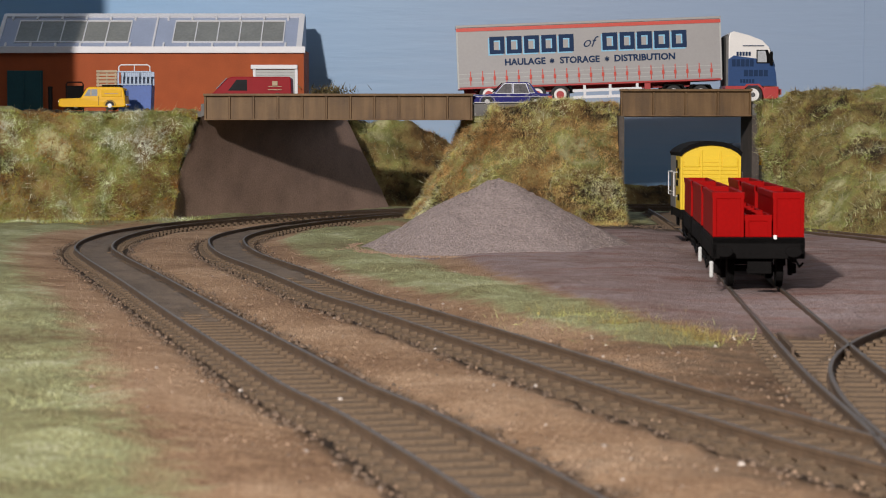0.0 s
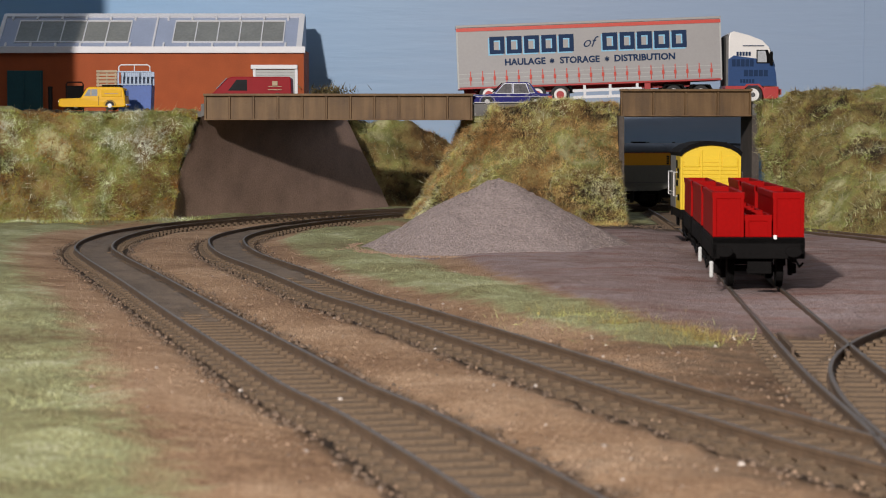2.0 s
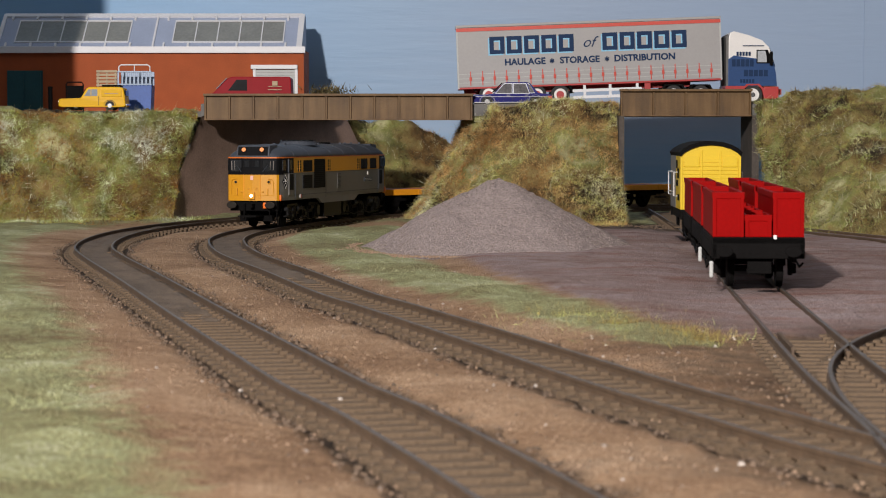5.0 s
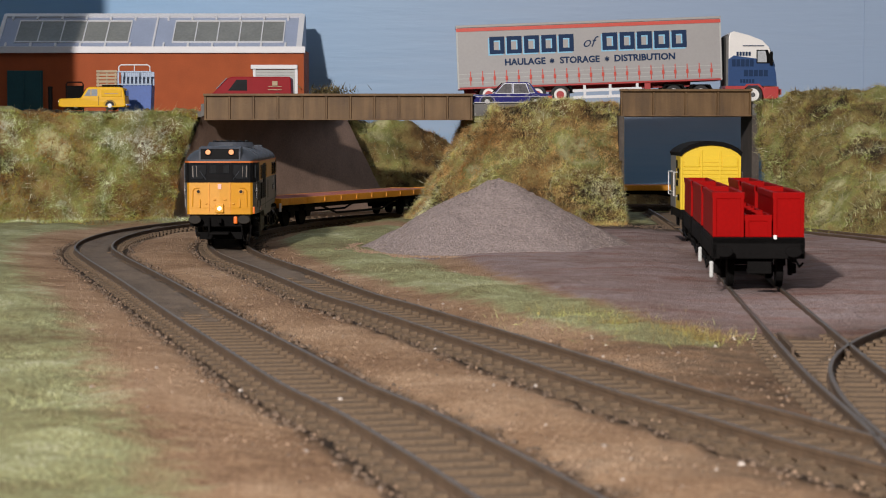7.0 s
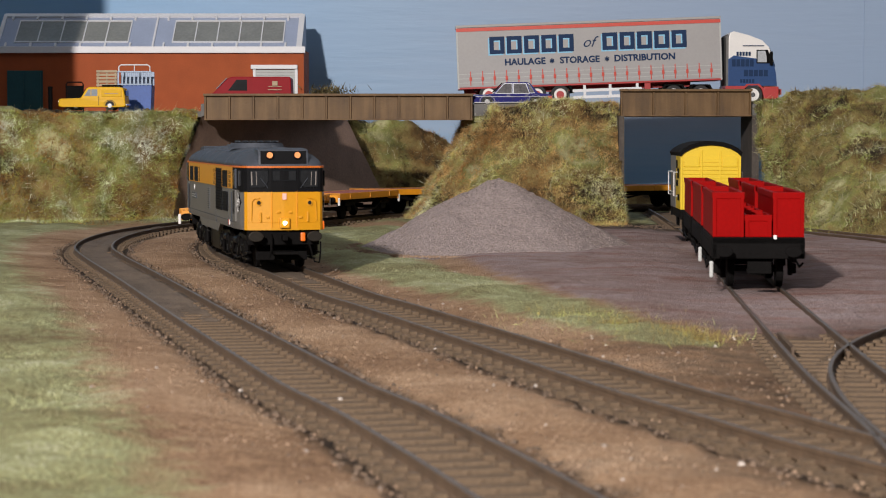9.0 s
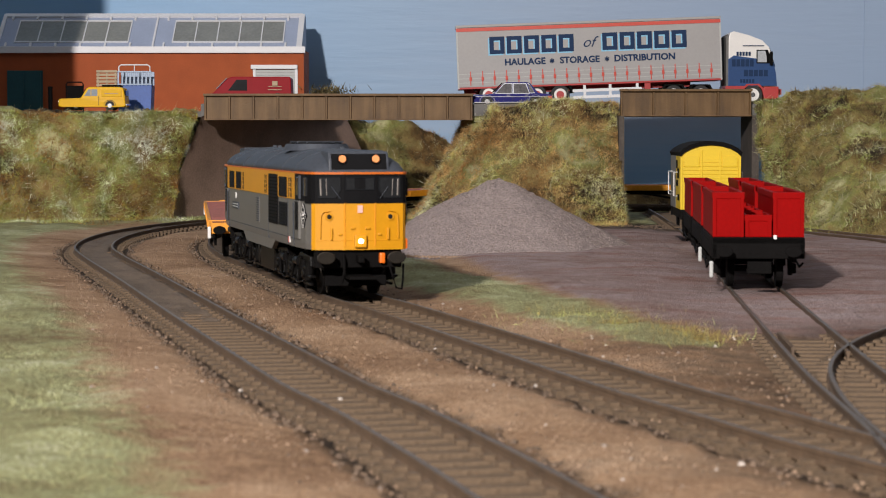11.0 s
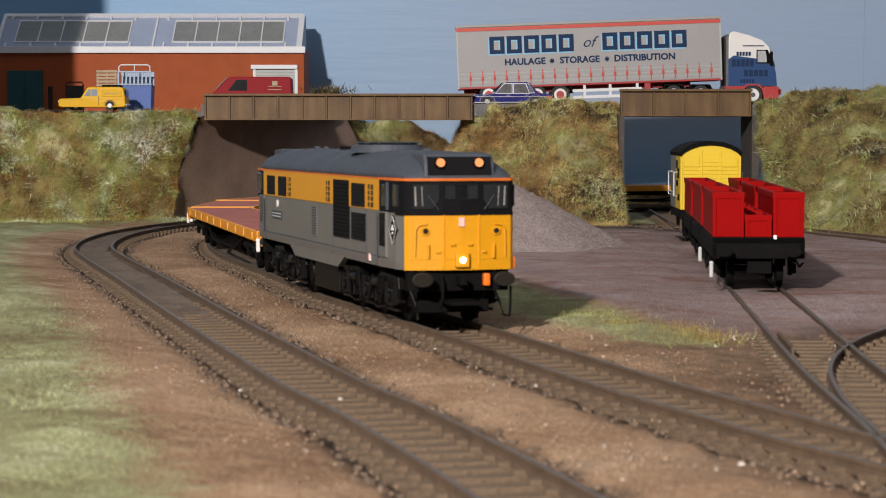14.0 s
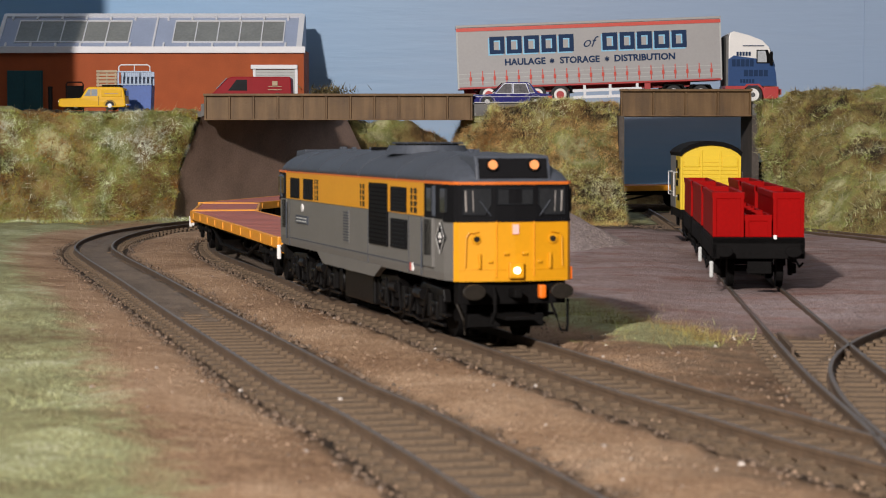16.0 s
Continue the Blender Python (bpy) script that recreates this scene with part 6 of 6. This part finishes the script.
def container_wagon():
    t = thing("container_wagon", "black flat wagon loaded with bright red open boxes in the siding", "railway wagon", along(LINES["siding"], 449.5, 46), "red-loaded wagons in the siding")
    h = 43.0
    part("deck", box(-h, h, -15.4, 15.4, 15.6, 17.8, 0.2), M_BLACK, t)
    for d in (1, -1):
        part("headstock", box(min(d * h, d * (h - 1.8)), max(d * h, d * (h - 1.8)), -15.6, 15.6, 10.6, 17.8, 0.3), M_BLACK, t)
        for s in (-1, 1):
            sprung_buffer(t, d * (h - 0.4), s * 11.4, 13.2, d, 2.8, M_BLACK)
        part("coupling", box(min(d * h, d * (h + 7)), max(d * h, d * (h + 7)), -4, 4, 6.0, 7.2, 0.2), M_BLACK, t)
        part("hook", box(min(d * (h + 5), d * (h + 6.4)), max(d * (h + 5), d * (h + 6.4)), -4, 4, 6.0, 10, 0.2), M_BLACK, t)
    part("lamp_bracket", box(h - 0.2, h + 0.3, 5.0, 6.2, 17.2, 18.6, 0.2), M_CABWHITE, t, "white lamp bracket")
    for s in (-1, 1):
        part("solebar", box(-h, h, s * 14.6 - 0.8, s * 14.6 + 0.8, 10.8, 15.6, 0.2), M_BLACK, t)
        part("brake_lever", tube([(-10, s * 16, 9), (16, s * 16, 6.4), (30, s * 16, 8.4)], 0.4), M_BLACK, t)
        if s < 0:
            part("lever_end", box(38.6, 39.8, -16.2, -14.8, 4.0, 9.6, 0.5), M_SHUTTER, t, "white lever end")
        for x in (-23, 23):
            part("axle_guard", prism([(x - 6, 11), (x + 6, 11), (x + 2.5, 4), (x - 2.5, 4)], "y", s * 11.6, s * 12.8), M_BLACK, t)
            part("axle_box", box(x - 2.2, x + 2.2, s * 13.2 - 1, s * 13.2 + 1, 4.6, 8, 0.3), M_BLACK, t)
            part("spring", box(x - 8, x + 8, s * 13 - 0.8, s * 13 + 0.8, 8.6, 10.4, 0.4), M_BLACK, t)
    for x in (-23, 23):
        wheelset(t, x, 6.2)
    # red load: a tall open box along each side, a lower one between
    for x0, x1, y0, y1, z in ((-36, 42.2, 5.0, 15.2, 33.0), (-36, 42.2, -15.2, -4.9, 33.0), (14, 41.8, -4.3, 4.4, 25.4), (-34, -6, -4.3, 4.4, 25.4)):
        bx = part("red_box", box(x0, x1, y0, y1, 17.85, z - 1.6, 0.25), M_SIGNAL, t, "bright red plastic box")
        for a in ((x0 - 0.3, x1 + 0.3, y0 - 0.3, y0 + 1.0), (x0 - 0.3, x1 + 0.3, y1 - 1.0, y1 + 0.3), (x0 - 0.3, x0 + 1.0, y0, y1), (x1 - 1.0, x1 + 0.3, y0, y1)):
            part("rim", box(*a, z - 2.2, z, 0.2), M_SIGNAL, bx)
        for y in (y0, y1 - 1.1):
            part("corner_strip", box(x1 - 0.2, x1 + 0.5, y - 0.1, y + 1.2, 17.9, z - 2, 0.15), M_SIGNAL, bx)
    for k in (1, 2):
        c = copy_thing(t, along(LINES["siding"], 449.5 + 97 * k, 46))
        for o in [o for o in c.children if o.name.startswith("lever_end") and k == 2]:
            bpy.data.objects.remove(o)


def brake_van():
    m = Matrix.Translation((-0.0008, 0, 0)) @ along(LINES["siding"], 795, 40) @ Matrix.Rotation(math.radians(1.7), 4, "Z")
    t = thing("brake_van", "yellow-ended brake van with a black arched roof in the siding", "railway wagon", m)
    h = 35.0
    arc = [(15.2, 42.4), (13.2, 44.4), (10, 46.2), (5.5, 47.6), (0, 48.1)]
    sect = arc + [(-y, z) for y, z in arc[:-1]][::-1]
    endshape = [(-15, 15.6), (15, 15.6)] + [(y * 0.985, z - 0.4) for y, z in sect]
    part("end_wall", prism([(y, z) for y, z in endshape], "x", h - 1.4, h), M_BRAKEYELLOW, t, "bright yellow planked end")
    part("end_wall", prism([(y, z) for y, z in endshape], "x", -h, -h + 1.4), M_BRAKEYELLOW, t, "bright yellow planked end")
    for i in range(12):
        for y0, y1 in ((-13.8, -5.0), (-4.2, 4.2), (5.0, 13.8)):
            z = 16.6 + 2.05 * i
            part("plank", box(h - 0.2, h + 0.35, y0, y1, z, z + 1.75, 0.12), M_BRAKEYELLOW, t)
    for y in (-14.4, -4.6, 4.6, 14.4):
        part("post", box(h - 0.1, h + 0.7, y - 0.5, y + 0.5, 15.6, 45 if abs(y) < 10 else 42, 0.12), M_BRAKEYELLOW, t)
    for s in (-1, 1):
        part("end_window", box(h + 0.3, h + 0.9, s * 9.4 - 3.6, s * 9.4 + 3.6, 36.8, 42.0, 0.25), M_BRAKEYELLOW, t, "raised yellow panel")
        part("side", box(-h + 1.5, 3, s * 14.6 - 0.6, s * 14.6 + 0.6, 15.6, 42.2, 0.2), M_BRAKEGREY, t, "grey side")
        part("side_end", box(3.2, h - 1.5, s * 14.6 - 0.5, s * 14.6 + 0.5, 15.6, 42.2, 0.2), M_BRAKEYELLOW, t)
        for k, (x0, x1, z0, z1) in enumerate(((8, 16, 36, 40), (17, 26, 31, 36), (9, 20, 27, 30), (20, 30, 20, 23))):
            part("warning_mark", box(x0, x1, s * 15.1 - 0.3, s * 15.1 + 0.3, z0, z1), M_BLACK, t)
        r = part("handrail", tube([(-20, s * 17.2, 34), (20, s * 17.2, 34)], 0.28), M_CABWHITE, t, "white handrail")
        part("handrail", tube([(-20, s * 17.2, 24), (20, s * 17.2, 24)], 0.28), M_CABWHITE, t, "white handrail")
        for x in (-20, 20):
            part("handrail", tube([(x, s * 15.2, 34), (x, s * 17.2, 34), (x, s * 17.2, 22), (x, s * 15.2, 22)], 0.3), M_CABWHITE, t, "white handrail")
        part("footboard", box(-30, 30, s * 16 - 1.6, s * 16 + 1.6, 6.2, 7.0, 0.2), M_SLEEPER, t)
        part("solebar", box(-h, h, s * 13.4 - 0.8, s * 13.4 + 0.8, 10.8, 15.5, 0.2), M_BLACK, t)
        for x in (-20, 20):
            part("axle_guard", prism([(x - 6, 11), (x + 6, 11), (x + 2.5, 4), (x - 2.5, 4)], "y", s * 11.6, s * 12.8), M_BLACK, t)
    over = [(y * 1.03, z + 1.7) for y, z in sect]
    under = [(y * 0.985, z - 0.4) for y, z in sect][::-1]
    roof = loft([[(x, y, z) for y, z in over + under] for x in (-h - 1.2, h + 1.2)])
    part("roof", roof, M_BLACK, t, "black arched roof")
    for d in (1, -1):
        part("headstock", box(min(d * h, d * (h - 1.6)), max(d * h, d * (h - 1.6)), -15, 15, 10.6, 15.6, 0.3), M_BLACK, t)
        for s in (-1, 1):
            sprung_buffer(t, d * (h - 0.4), s * 11.4, 13.0, d, 2.8, M_BLACK)
    for x in (-20, 20):
        wheelset(t, x, 6.2)


# ---- build ----
room()
ground()
bridges()
banks()
works_building()
yellow_van()
red_van()
blue_car()
articulated_lorry()
yard_clutter()
grit_mound()
container_wagon()
brake_van()
LOCO, BOGIES, LOCO_AXLES = locomotive()
TRAIN = [(flat_wagon(h), h) for h in (142.0, 54.0, 156.0, 156.0)] + [(dark_wagon(110.0), 110.0)]
lawn()
foot_flock()
shoulder_stones()
track("outer", "outer running line of weathered rails on brown sleepers", infill=(420, 1560))
track("inner", "inner running line of weathered rails on brown sleepers", infill=(560, 1560))
track("siding", "siding track half buried in the mauve yard", check=((205, 250, -6.2), (196, 222, 6.2)))
track("spur", "curved turnout road leaving the siding")
track("loop", "rusty line along the foot of the embankment", sleepers=False)

# distance of the locomotive's middle along the inner line, by time
RUN = [(0.0, 1627), (0.4, 1588), (0.6, 1568), (1.0, 1529), (1.4, 1490), (1.8, 1455), (2.0, 1438), (2.2, 1420), (2.4, 1400), (2.6, 1378), (2.8, 1356), (3.0, 1335), (3.2, 1312), (3.5, 1278), (3.8, 1238), (4.2, 1179), (5.0, 1080), (6.3, 932), (7.0, 859), (7.5, 800), (8.0, 750), (8.5, 713), (9.0, 680), (9.5, 644), (10.0, 603), (10.5, 562), (11.0, 526.5), (11.5, 498.3), (12.0, 480.2), (12.5, 465.4), (13.0, 449.9), (13.5, 432.6), (14.0, 415.2), (14.5, 395.4), (15.0, 377.8), (15.5, 369.4), (16.0, 367.0)]


def run_at(t):
    ts, ss = [r[0] for r in RUN], [r[1] for r in RUN]
    return float(np.interp(t, ts, ss))


def motions():
    line = LINES["inner"]
    steps = [round(i * 0.2, 1) for i in range(81)]
    walk(LOCO, [(t, along(line, run_at(t), 120)) for t in steps])
    for d, bg in zip((1, -1), BOGIES):
        rows = []
        for t in steps:
            s = run_at(t)
            body, own = along(line, s, 120), along(line, s - d * 60, 30)
            rows.append((t, pose(d * 60 * MM, 0, 0) @ (body.to_3x3().inverted() @ own.to_3x3()).to_4x4()))
        walk(bg, rows)
    turns = [i / 15 for i in range(241)]

    def roll(axles, r):
        for w in axles:
            p = w.matrix_basis.translation.copy()
            walk(w, [(t, Matrix.Translation(p) @ Matrix.Rotation((run_at(0) - run_at(t)) / r, 4, "Y")) for t in turns])

    roll(LOCO_AXLES, 7.0)
    back = 118.0
    for (wagon, axles), half in TRAIN:
        o = back + half + 3
        walk(wagon, [(t, along(line, run_at(t) + o, 2 * half - (74 if half > 90 else 44))) for t in steps])
        back += 2 * half + 11
        roll(axles, 6.2)


motions()
